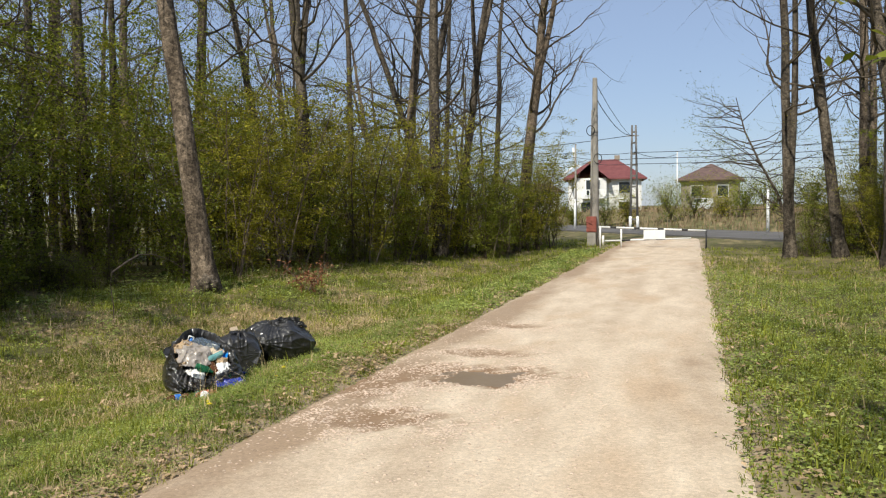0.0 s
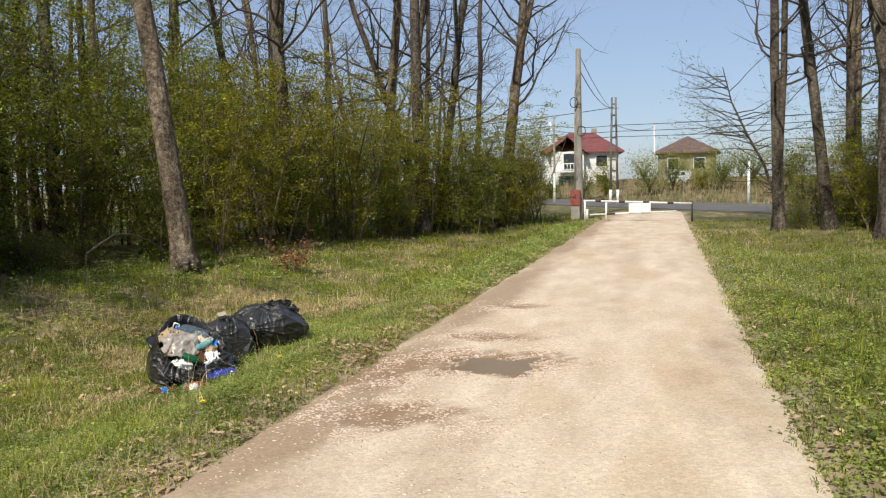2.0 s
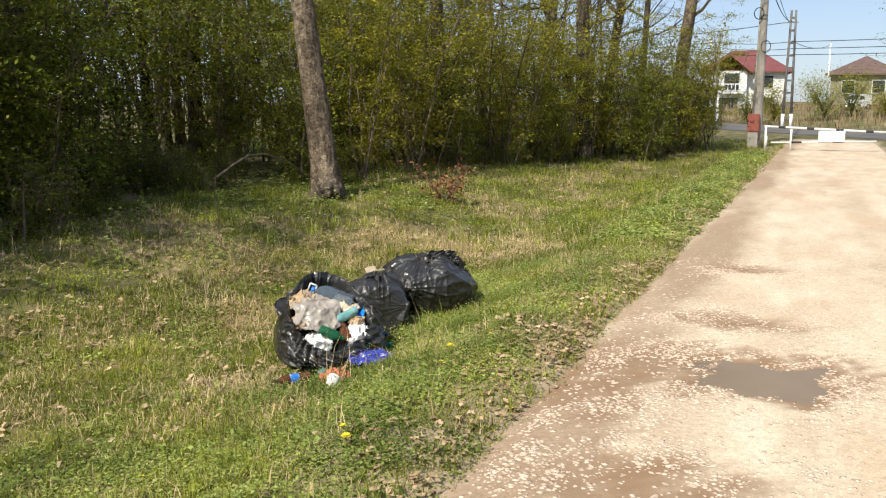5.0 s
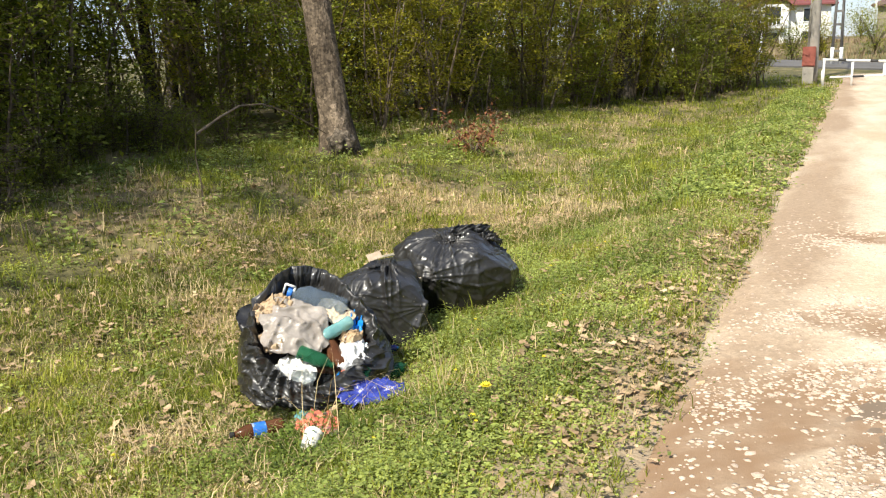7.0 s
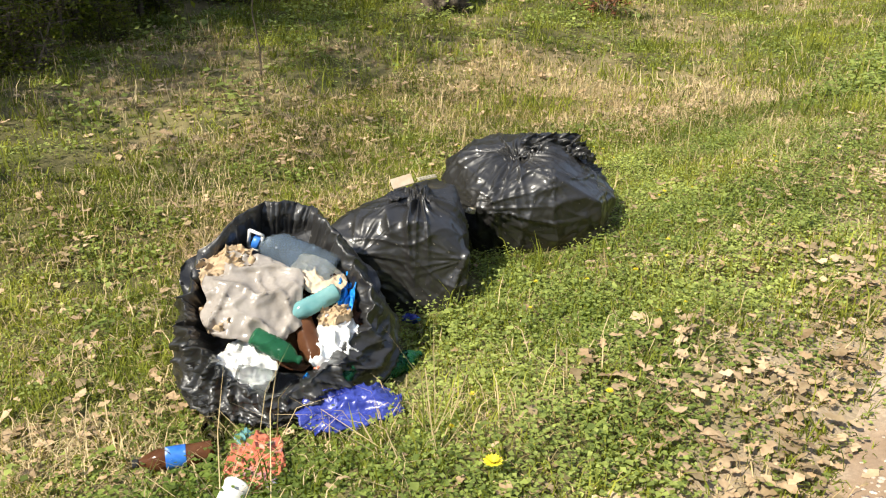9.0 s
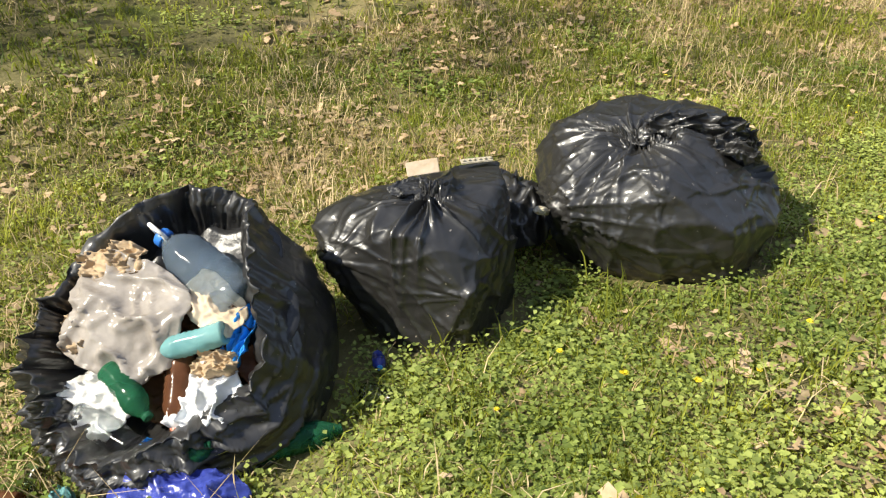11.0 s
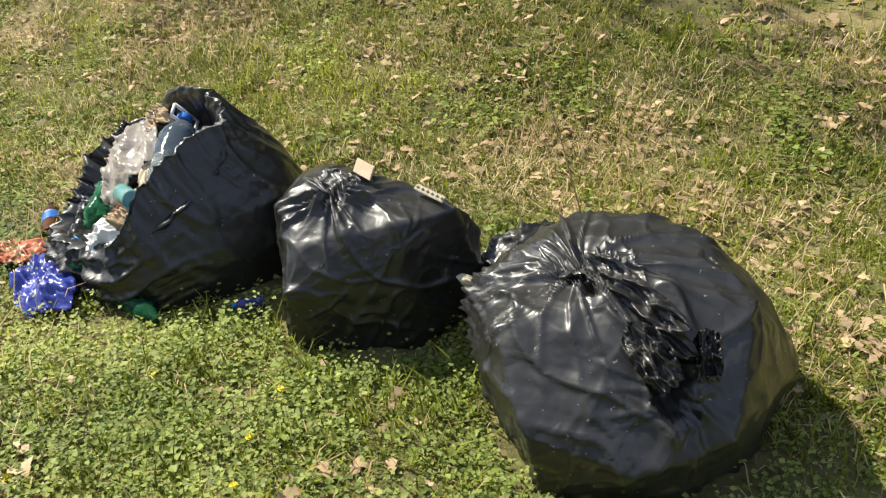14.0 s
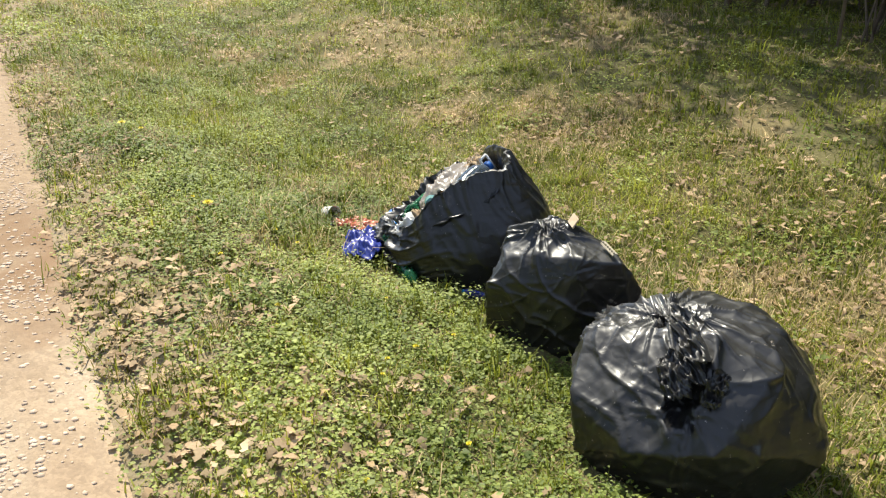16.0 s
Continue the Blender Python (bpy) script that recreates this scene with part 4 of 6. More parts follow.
# small white wind turbine beside the house
wt = thing("wind_turbine", "small white wind turbine with three blades behind the red-roofed house", "wind turbine", at=(-12.4, 112, 1.0))
part("mast", rod(bmesh.new(), (0, 0, 0), (0, 0, 5.9), 0.10, 0.07), M["white_paint"], wt)
part("hub", rod(bmesh.new(), (0, -0.35, 5.9), (0, 0.3, 5.9), 0.14), M["white_paint"], wt)
for a in (98, 218, 338):
    c, s = math.cos(radians(a)), math.sin(radians(a))
    part("blade", cuboid(bmesh.new(), 1.1 * c, -0.3, 5.9 + 1.1 * s, 2.2, 0.06, 0.26, Matrix.Rotation(radians(-a), 3, "Y")), M["white_paint"], wt)

# white van
van = thing("van", "white panel van parked beyond the far road", "van", at=(2.6, 88, float(height(2.6, 88)) - 0.05), turn=50)
van.scale = (1.0, 1.0, 0.95)
bm = bmesh.new()
prof = [(-1.0, 0.3), (-1.0, 0.8), (-0.75, 0.95), (-0.45, 1.35), (0.95, 1.4), (1.0, 0.3)]
for s in (-0.5, 0.5):
    ring = [bm.verts.new((x, s, z)) for x, z in prof]
    bm.faces.new(ring if s > 0 else ring[::-1])
bm.verts.ensure_lookup_table()
for k in range(6):
    bm.faces.new([bm.verts[i] for i in (k, (k + 1) % 6, 6 + (k + 1) % 6, 6 + k)])
body = part("body", bm, M["white_paint"], van, soft=False)
part("windscreen", cuboid(bmesh.new(), -0.62, 0, 1.16, 0.02, 0.86, 0.40, Matrix.Rotation(radians(37), 3, "Y")), M["glass"], body, soft=False)
part("side_window", cuboid(bmesh.new(), -0.2, -0.505, 1.12, 0.45, 0.012, 0.32), M["glass"], body, soft=False)
for x in (-0.62, 0.62):
    for y in (-0.46, 0.46):
        w = part("wheel", rod(bmesh.new(), (x, y - 0.09, 0.28), (x, y + 0.09, 0.28), 0.28, sides=18), M["rubber"], van)
        part("rim", rod(bmesh.new(), (x, y - 0.095, 0.28), (x, y + 0.095, 0.28), 0.14, sides=12), M["concrete"], w)

# far shrubs and dry grass on the bank
rng = np.random.default_rng(5)


def far_shrub(x, y, tall, wide, mat, seed):
    r = np.random.default_rng(seed)
    t = thing("bush", "rounded olive-green bush on the dry bank", "bush", "far bushes", (x, y, float(height(x, y)) - 0.05))
    w, n = Tubes(), 2200
    tips = []
    for k in range(22):
        a, l = r.uniform(0, 6.3), r.uniform(0.5, 1)
        q = [np.array((np.cos(a) * s * s * wide * 0.5 * l, np.sin(a) * s * s * wide * 0.5 * l, tall * l * s)) for s in (0, 0.4, 0.75, 1)]
        w.add(q, (0.03, 0.02, 0.012, 0.006), 4)
        tips += q[1:]
    tagged(hang(new("branchwork", w.mesh("branchwork", M["stem"])), t), kind="stuff")
    tips = np.array(tips)
    v, f = leaf_cards(tips[r.integers(0, len(tips), n)] + r.normal(scale=0.16 * wide, size=(n, 3)), 0.13, 0.08, r, 0.3)
    tagged(hang(new("foliage", array_mesh("foliage", v, f, M[mat])), t), kind="stuff")


for k, (x, y, tall, wide) in enumerate(((-11, 84, 2.6, 2.4), (-8.6, 80, 2.2, 2.0), (-5.4, 76, 2.6, 2.6), (-3.4, 74, 2.9, 2.2), (0.0, 74, 3.2, 3.4), (1.8, 76, 3.0, 3.0), (4.0, 74, 2.0, 2.4), (5.4, 72, 2.6, 2.6), (7.4, 70, 2.8, 3.0), (9.5, 66, 3.0, 3.2),
                                        (-14, 88, 3, 3), (-17, 92, 3.4, 3), (3.0, 96, 3.4, 3), (6.6, 92, 3.4, 3.4), (11, 80, 3.6, 4), (-1, 100, 3.6, 3), (14, 70, 3.5, 4), (9, 100, 4, 4), (-22, 100, 4.5, 5))):
    far_shrub(x, y, tall, wide, "leaf" if k % 3 == 0 else "leaf_green", 200 + k)
n = 16000
px, s = rng.uniform(-40, 30, n), rng.uniform(8.2, 30, n)
py = 67.7 + (s - (px + 10.2) * 0.837) / 0.547
keep = py < 130
pts = np.stack([px, py, height(px, py) - 0.02], 1)[keep]
v, f = blades(pts, 0.65, 0.05, rng, 0.5)
tagged(new("bank_grass", array_mesh("bank_grass", v, f, M["dry_bank"])), "tall dry tan grass on the far bank", "grass", kind="stuff")

# ---- rubbish bags ----
M.update({
    "film": material("milky_plastic_film", (0.38, 0.335, 0.295), (0.60, 0.545, 0.49), 6, 0.22, 0.2, 60, 0.5, through_light=0.35),
    "tan_paper": material("crumpled_tan_paper", (0.36, 0.26, 0.155), (0.50, 0.38, 0.25), 8, 0.85, 0.6, 40, 0.3),
    "carton": material("beige_carton", (0.50, 0.38, 0.25), (0.66, 0.55, 0.42), 6, 0.85, 0.3, 50, 0.3),
    "white_film": material("white_plastic", (0.66, 0.66, 0.66), (0.82, 0.82, 0.82), 8, 0.4, 0.5, 40, 0.5, spots=(0.30, 0.55, 0.68), spot_size=9, spot_from=0.62),
    "white_plain": material("white_tissue", (0.68, 0.67, 0.64), (0.82, 0.81, 0.79), 8, 0.6, 0.5, 40, 0.4),
    "pet_blue": material("bluish_clear_plastic", (0.36, 0.48, 0.62), (0.52, 0.64, 0.76), 5, 0.10, 0.4, 20, 0.5, alpha_glass=0.86),
    "pet_clear": material("clear_plastic", (0.62, 0.66, 0.66), (0.78, 0.80, 0.80), 5, 0.12, 0.2, 40, 0.5, alpha_glass=1.0),
    "pet_cyan": material("turquoise_plastic", (0.20, 0.48, 0.49), (0.34, 0.62, 0.62), 5, 0.15, 0.2, 40, 0.5, alpha_glass=0.45),
    "pet_green": material("green_plastic", (0.02, 0.13, 0.06), (0.05, 0.24, 0.12), 5, 0.12, 0.2, 40, 0.5, alpha_glass=0.6),
    "pet_brown": material("brown_plastic", (0.10, 0.04, 0.02), (0.18, 0.08, 0.04), 5, 0.15, 0.2, 40, 0.5, alpha_glass=0.35),
    "blue_film": material("bright_blue_plastic", (0.01, 0.20, 0.62), (0.03, 0.32, 0.78), 9, 0.3, 0.5, 50, 0.5),
    "navy_film": material("deep_blue_bag", (0.025, 0.035, 0.24), (0.07, 0.10, 0.46), 9, 0.25, 0.6, 50, 0.6, through_light=0.15),
    "label_blue": material("blue_label", (0.02, 0.12, 0.50), (0.05, 0.22, 0.62), 20, 0.4, 0.1, 60, 0.4, spots=(0.70, 0.72, 0.75), spot_size=22, spot_from=0.6),
    "red_pack": material("orange_red_packet", (0.50, 0.12, 0.07), (0.66, 0.24, 0.15), 6, 0.35, 0.3, 50, 0.4, spots=(0.10, 0.30, 0.50), spot_size=11, spot_from=0.6),
    "foam": material("pale_foam_board", (0.38, 0.33, 0.24), (0.52, 0.47, 0.36), 8, 0.85, 0.3, 60, 0.3),
    "brick": material("brown_shard", (0.24, 0.12, 0.06), (0.34, 0.19, 0.11), 8, 0.8, 0.3, 60, 0.3),
})


def ridge(v, scale, sharp=1.0):
    return (1 - min(abs(noise.noise(Vector(v) * scale)) * 2.6, 1)) ** (1 + sharp)


def sheet(points, closed_u=True):
    """A bmesh from a grid of points[row][column]."""
    bm = bmesh.new()
    rows = [[bm.verts.new(p) for p in row] for row in points]
    n = len(rows[0])
    for a, b in zip(rows, rows[1:]):
        for k in range(n if closed_u else n - 1):
            bm.faces.new((a[k], a[(k + 1) % n], b[(k + 1) % n], b[k]))
    return bm


def facet(p, scale):
    d, _ = noise.voronoi(Vector(p) * scale)
    return d[1] - d[0]


def crease(p, seed):
    """Pulled-plastic relief at p: broad dents and sharp creases in two directions."""
    q = Vector((p[0] * 1.0, p[1] * 1.0, p[2] * 2.4)) + Vector((seed * 3.1, 0, seed))
    w = Vector((p[0] * 2.2, p[1] * 2.2, p[2] * 0.8)) + Vector((0, seed * 2.3, 0))
    return 0.020 * noise.noise(q * 2.6) + 0.003 * (ridge(q, 4.0, 1.4) - 0.3) + 0.004 * (ridge(w, 2.6, 3.0) - 0.2) + 0.008 * (facet(q, 3.0) - 0.3)


RIM_C, RIM_B, RIM_A, RIM_N = Vector((-3.08, 9.54, 0.13)), Vector((0.707, 0.707, 0)), Vector((-0.55, 0.55, 0.629)), Vector((0.445, -0.445, 0.777))
FOOT_C, FOOT_A = Vector((-3.12, 9.74, -0.25)), Vector((-0.707, 0.707, 0))


def lip_fold(a, s, drift):
    """Uneven folds that run down from the lip: a few deep ones, more in some places than in others."""
    b = a + 0.35 * drift
    some = 0.55 + 1.2 * abs(noise.noise(Vector((math.cos(a) * 0.9, math.sin(a) * 0.9, 2.3))))
    return some * (ridge((math.cos(b) * 1.5, math.sin(b) * 1.5, s * 0.5), 2.0, 3.0) - 0.2 + 0.28 * (ridge((math.cos(b) * 5.2, math.sin(b) * 5.2, s * 0.5 + 6), 2.0, 2.5) - 0.2) + 0.3 * (ridge((math.cos(b) * 2.9, math.sin(b) * 2.9, s * 0.4 + 3), 2.0, 3.0) - 0.2))


def open_bag():
    """The torn open bag: a slumped sack whose wide mouth faces the track, with a turned lip and a dark lining."""
    t = thing("rubbish_bag", "full black plastic rubbish bag, torn open, showing its contents", "rubbish bag", "rubbish bags", (-3.12, 9.74, -0.25))
    inv = t.matrix_world.inverted()
    cols, rows = 320, []

    def ring(s, a):
        c, d = math.cos(a), math.sin(a)
        wob = 1 + 0.025 * math.sin(3 * a + 1) + 0.03 * math.sin(5 * a + 2.4) + 0.006 * math.sin(11 * a)
        low = FOOT_C + (RIM_B * c * (0.36 if c < 0 else 0.31) + FOOT_A * d * (0.46 if d > 0 else 0.33))
        rise = d if c > 0 or d < 0 else d ** 1.6  # the far side of the mouth sags below its peak
        high = RIM_C + RIM_A * 0.01 + RIM_B * (c * 0.30 * wob * (1 - 0.12 * max(0, d)) + 0.045 + 0.055 * max(0, d) ** 3) - RIM_N * 0.07 * max(0, d) ** 3 + RIM_A * rise * (0.42 if d > 0 else 0.33) * wob - RIM_N * 0.05 * max(0, c) + RIM_N * (0.02 * math.sin(4 * a) + 0.005 * math.sin(9 * a))
        out = (RIM_B * c + FOOT_A * d).normalized()
        p = low.lerp(high, s) + out * (0.085 * math.sin(math.pi * min(s, 1) ** 0.8)) * (0.75 + 0.5 * max(0, d))
        return p, out

    for s in (0.0, 0.25, 0.5, 0.75, 0.95):
        rows.append([inv @ (FOOT_C + (ring(0, 2 * math.pi * k / cols)[0] - FOOT_C) * s) for k in range(cols)])
    n = 60
    for j in range(n + 1):
        s = j / n
        row = []
        for k in range(cols):
            a = 2 * math.pi * k / cols
            p, out = ring(s, a)
            drift = noise.noise(p * 2.3 + Vector((4, 0, 0)))
            fold = lip_fold(a, s, drift)
            front = min(1, max(0, 0.45 - math.sin(a)))
            hang_ = ridge((math.cos(a) * 0.8, math.sin(a) * 0.8, s * 3.0 + 1.3 * math.cos(a) + 0.9 * drift), 2.0, 3.5) - 0.2
            tight = ridge((math.cos(a) * 1.6 + 5, math.sin(a) * 1.6, s * 5.0 + 2.6 * math.cos(a) + 1.6 * drift), 2.0, 3.5) - 0.15
            p = p + out * (crease(p, 1.0) * (0.5 + 0.5 * min(1, 4 * s)) + 0.046 * fold * s ** 1.8 + (0.032 * hang_ + 0.010 * tight) * front * min(1, 6 * s) * min(1, 6 * (1 - s)))
            row.append(inv @ p)
        rows.append(row)
    body = part("bag_body", sheet(rows), M["bag"], t, "shiny creased black plastic")
    # lip and lining
    lip = []
    for u, (grow, lift) in enumerate(((1.0, 0.0), (1.001, 0.002), (0.992, 0.002), (0.97, -0.006), (0.94, -0.018), (0.915, -0.03), (0.885, -0.055), (0.84, -0.09), (0.76, -0.14), (0.6, -0.18), (0.3, -0.19))):
        row = []
        for k in range(cols):
            a = 2 * math.pi * k / cols
            p, out = ring(1.0, a)
            fold = lip_fold(a, 1.0 + 0.03 * u, noise.noise(p * 2.3 + Vector((4, 0, 0))))
            p = p + out * 0.046 * fold + out * crease(p, 1.0)
            p = RIM_C + (p - RIM_C) * grow + RIM_N * (lift + (0.016 * noise.noise(Vector((math.cos(a) * 2, math.sin(a) * 2, u * 0.35))) + 0.010 * (ridge((math.cos(a) * 3, math.sin(a) * 3, u * 0.25), 2.4, 1) - 0.3)) * min(1, u / 2))
            row.append(inv @ p)
        lip.append(row)
    part("bag_mouth", sheet(lip), M["bag"], t, "turned-out ragged lip and dark lining")
    return t


def hull_radius(dirs, centre, controls, k=150.0):
    """Distance from centre to the smooth convex skin drawn tight over the control points, along each direction."""
    rs = np.random.default_rng(3)
    u = rs.normal(size=(2600, 3))
    u /= np.linalg.norm(u, axis=1)[:, None]
    d = (np.asarray(controls) - centre) @ u.T
    top = d.max(0)
    h = top + np.log(np.exp(k * (d - top)).sum(0)) / k - math.log(2.2) / k
    dot = dirs @ u.T
    return np.where(dot > 0.03, h[None] / np.maximum(dot, 0.03), 9.0).min(1)


def tied_bag(label, foot, controls, seed, knot, fans, folds=(), craters=()):
    """A tied black bag: plastic pulled tight over its load, with sharp folds that fan out from the knot and other pulls."""
    t = thing("rubbish_bag", label, "rubbish bag", "rubbish bags", foot)
    controls = np.array(controls) - np.array(foot)
    centre = controls.mean(0)
    rows_n, cols = 170, 300
    th = np.linspace(0.02, math.pi - 0.02, rows_n)
    ph = np.arange(cols) * 2 * math.pi / cols
    dirs = np.stack([np.sin(th)[:, None] * np.cos(ph)[None], np.sin(th)[:, None] * np.sin(ph)[None], -np.cos(th)[:, None] * np.ones(cols)[None]], -1).reshape(-1, 3)
    pts = centre + dirs * hull_radius(dirs, centre, controls)[:, None]
    pts[:, 2] = np.maximum(pts[:, 2], -0.01)
    pulls = []
    for fx, fy, fz, reach, amp, count, shift in fans:
        at = Vector((fx, fy, fz)) - Vector(foot)
        axis = (at - Vector(centre)).normalized()
        e1 = Vector((0, 0, 1)).cross(axis)
        e1 = e1.normalized() if e1.length > 0.2 else axis.orthogonal().normalized()
        pulls.append((at, e1, axis.cross(e1), reach, amp, count, shift))
    lines = [(Vector(a) - Vector(foot), Vector(b) - Vector(foot), w, amp) for a, b, w, amp in folds]
    rows = []
    for i in range(rows_n):
        row = []
        for j in range(cols):
            n = i * cols + j
            p, out = Vector(pts[n]), Vector(dirs[n])
            warp = Vector((noise.noise(p * 2.2 + Vector((9, seed, 0))), noise.noise(p * 2.2 + Vector((0, 9, seed))), noise.noise(p * 2.2 + Vector((seed, 0, 9))))) * 0.5
            # broad slack, flat panels between pulls, and a few long sharp creases
            off = 0.010 * noise.noise(p * 4.2 + Vector((seed * 5, 0, 0))) - 0.024 * (facet(p + warp * 0.25 + Vector((seed, 0, 0)), 2.4) - 0.3)
            off += 0.014 * (ridge(p + warp + Vector((seed, 3, 0)), 2.2, 5.0) - 0.08) + 0.008 * (ridge(Vector((p.x, p.y, p.z * 0.5)) + warp * 0.6 + Vector((0, seed, 7)), 5.2, 4.0) - 0.1)
            # level tension wrinkles, in patches round the lower half
            a = math.atan2(out.y, out.x)
            patch = max(0.0, min(1.0, 0.35 + 1.6 * noise.noise(p * 3.1 + Vector((0, 0, seed * 4)))))
            low_half = max(0, 1 - p.z / 0.42) * min(1, max(0, p.z) / 0.05)
            off += 0.0085 * (ridge((math.cos(a) * 0.9 + seed, math.sin(a) * 0.9, p.z * 17.0 + 2.2 * math.sin(2 * a + seed) + 4 * warp.x), 2.0, 2.0) - 0.25) * patch * low_half
            off += 0.016 * (ridge((math.cos(a) * 0.7 + seed, math.sin(a) * 0.7, p.z * 5.0 + 0.8 * math.sin(2 * a + seed)), 2.0, 3.0) - 0.15) * low_half
            for at, e1, e2, reach, amp, count, shift in pulls:
                q = p - at
                far = q.length
                if far > reach * 5:
                    continue
                ang = math.atan2(q.dot(e2), q.dot(e1)) + 0.5 * warp.y
                f = ridge((math.cos(ang) * count / 6.3, math.sin(ang) * count / 6.3, shift + far * 0.7), 2.0, 2.4) - 0.22
                vary = 0.35 + 1.5 * abs(noise.noise(Vector((math.cos(ang) * 1.6 + shift, math.sin(ang) * 1.6, 0.4))))
                off += 1.25 * amp * f * vary * math.exp(-far / (reach * (0.6 + vary * 0.6))) * min(1, far / 0.03)
            for a0, b0, w, amp in lines:
                run = b0 - a0
                f = min(1, max(0, (p - a0).dot(run) / run.length_squared))
                d = (p - a0.lerp(b0, f) + warp * 0.05).length
                if d < 6 * w:
                    off += amp * math.exp(-d / w) * (0.6 + 0.8 * abs(noise.noise(p * 7 + Vector((amp * 90, 0, 0)))))
            p = p + out * off
            if knot:
                far = (p - Vector(knot) + Vector(foot)).length
                p = p - out * 0.05 * math.exp(-(far / 0.07) ** 2)
            for c0, c1, r, deep in craters:
                c0, c1 = Vector(c0) - Vector(foot), Vector(c1) - Vector(foot)
                f = min(1, max(0, (p - c0).dot(c1 - c0) / (c1 - c0).length_squared))
                cd = (p - c0.lerp(c1, f)).length / r + 0.6 * noise.noise(p * 11) + 0.35 * noise.noise(p * 28)
                if cd < 1:
                    p = p - out * deep * (1 - cd) ** 0.35
                elif cd < 1.4:
                    p = p + out * 0.02 * (1.4 - cd)
            p.z = max(p.z, -0.012)
            row.append(p)
        rows.append(row)
    part("bag_body", sheet(rows), M["bag"], t, "shiny creased black plastic")
    if not knot:
        return t
    knot = Vector(knot) - Vector(foot)
    neck = []
    axis = (Vector(knot) - Vector(centre)).normalized()
    e1 = axis.orthogonal().normalized()
    e2 = axis.cross(e1)
    for j, (r, z) in enumerate(((0.055, -0.045), (0.030, -0.02), (0.020, -0.008), (0.030, 0.012), (0.05, 0.028), (0.055, 0.032), (0.03, 0.022), (0.008, 0.012))):
        row = []
        for k in range(36):
            a = 2 * math.pi * k / 36
            q = r * (1 + 0.30 * math.sin(4 * a + j * 0.6 + seed) + 0.22 * math.sin(9 * a + 1.3 * j))
            row.append(Vector(knot) - axis * 0.02 + e1 * q * math.cos(a) + e2 * q * math.sin(a) * 0.8 + axis * (z + 0.012 * math.sin(3 * a + j)))
        neck.append(row)
    part("knot", sheet(neck), M["bag"], t, "twisted gathered neck")
    return t


bag_open = open_bag()
bag_mid = tied_bag("black plastic rubbish bag, folded shut, standing between two others", (-3.14, 10.50, -0.255), (
    (-2.86, 10.42, -0.25), (-3.02, 10.27, -0.24), (-3.28, 10.29, -0.267), (-3.46, 10.52, -0.27), (-3.28, 10.79, -0.29), (-3.07, 10.73, -0.29), (-2.95, 10.56, -0.268), (-2.855, 10.445, 0.005), (-3.21, 10.145, 0.038),
    (-3.45, 10.45, 0.0), (-3.34, 10.84, 0.06), (-3.03, 10.71, 0.0), (-3.02, 10.32, 0.172), (-2.95, 10.46, 0.13), (-3.36, 10.19, 0.125), (-3.35, 10.45, 0.165), (-3.10, 10.72, 0.19), (-3.26, 10.80, 0.17), (-3.17, 10.50, 0.235)),
    2.0, None, ((-3.10, 10.46, 0.225, 0.15, 0.045, 9, 1.0), (-2.86, 10.44, 0.005, 0.12, 0.022, 9, 4.0), (-3.18, 10.16, 0.05, 0.10, 0.022, 8, 8.0), (-2.87, 10.43, -0.22, 0.09, 0.012, 9, 3.0), (-3.06, 10.74, 0.15, 0.07, 0.015, 8, 6.0)),
    folds=(((-3.14, 10.47, 0.235), (-2.98, 10.455, 0.12), 0.016, 0.020), ((-3.16, 10.43, 0.23), (-3.04, 10.37, 0.13), 0.020, -0.034), ((-3.2, 10.38, 0.22), (-3.10, 10.26, 0.13), 0.018, 0.022), ((-2.97, 10.455, 0.11), (-3.12, 10.69, 0.19), 0.014, 0.018), ((-3.19, 10.16, 0.05), (-2.97, 10.45, 0.10), 0.014, 0.016),
           ((-3.19, 10.16, 0.05), (-2.88, 10.45, -0.01), 0.012, 0.018), ((-3.17, 10.19, 0.0), (-2.87, 10.44, -0.03), 0.010, 0.014), ((-2.88, 10.45, 0.0), (-3.07, 10.72, 0.12), 0.012, 0.016), ((-2.88, 10.45, 0.0), (-2.87, 10.42, -0.22), 0.016, 0.014), ((-3.25, 10.24, 0.20), (-3.30, 10.20, 0.08), 0.015, -0.025),
           ((-3.13, 10.52, 0.235), (-3.04, 10.56, 0.17), 0.012, 0.016), ((-2.90, 10.40, -0.10), (-3.10, 10.28, -0.12), 0.012, 0.010), ((-2.92, 10.52, -0.06), (-3.05, 10.68, -0.08), 0.012, 0.010)))
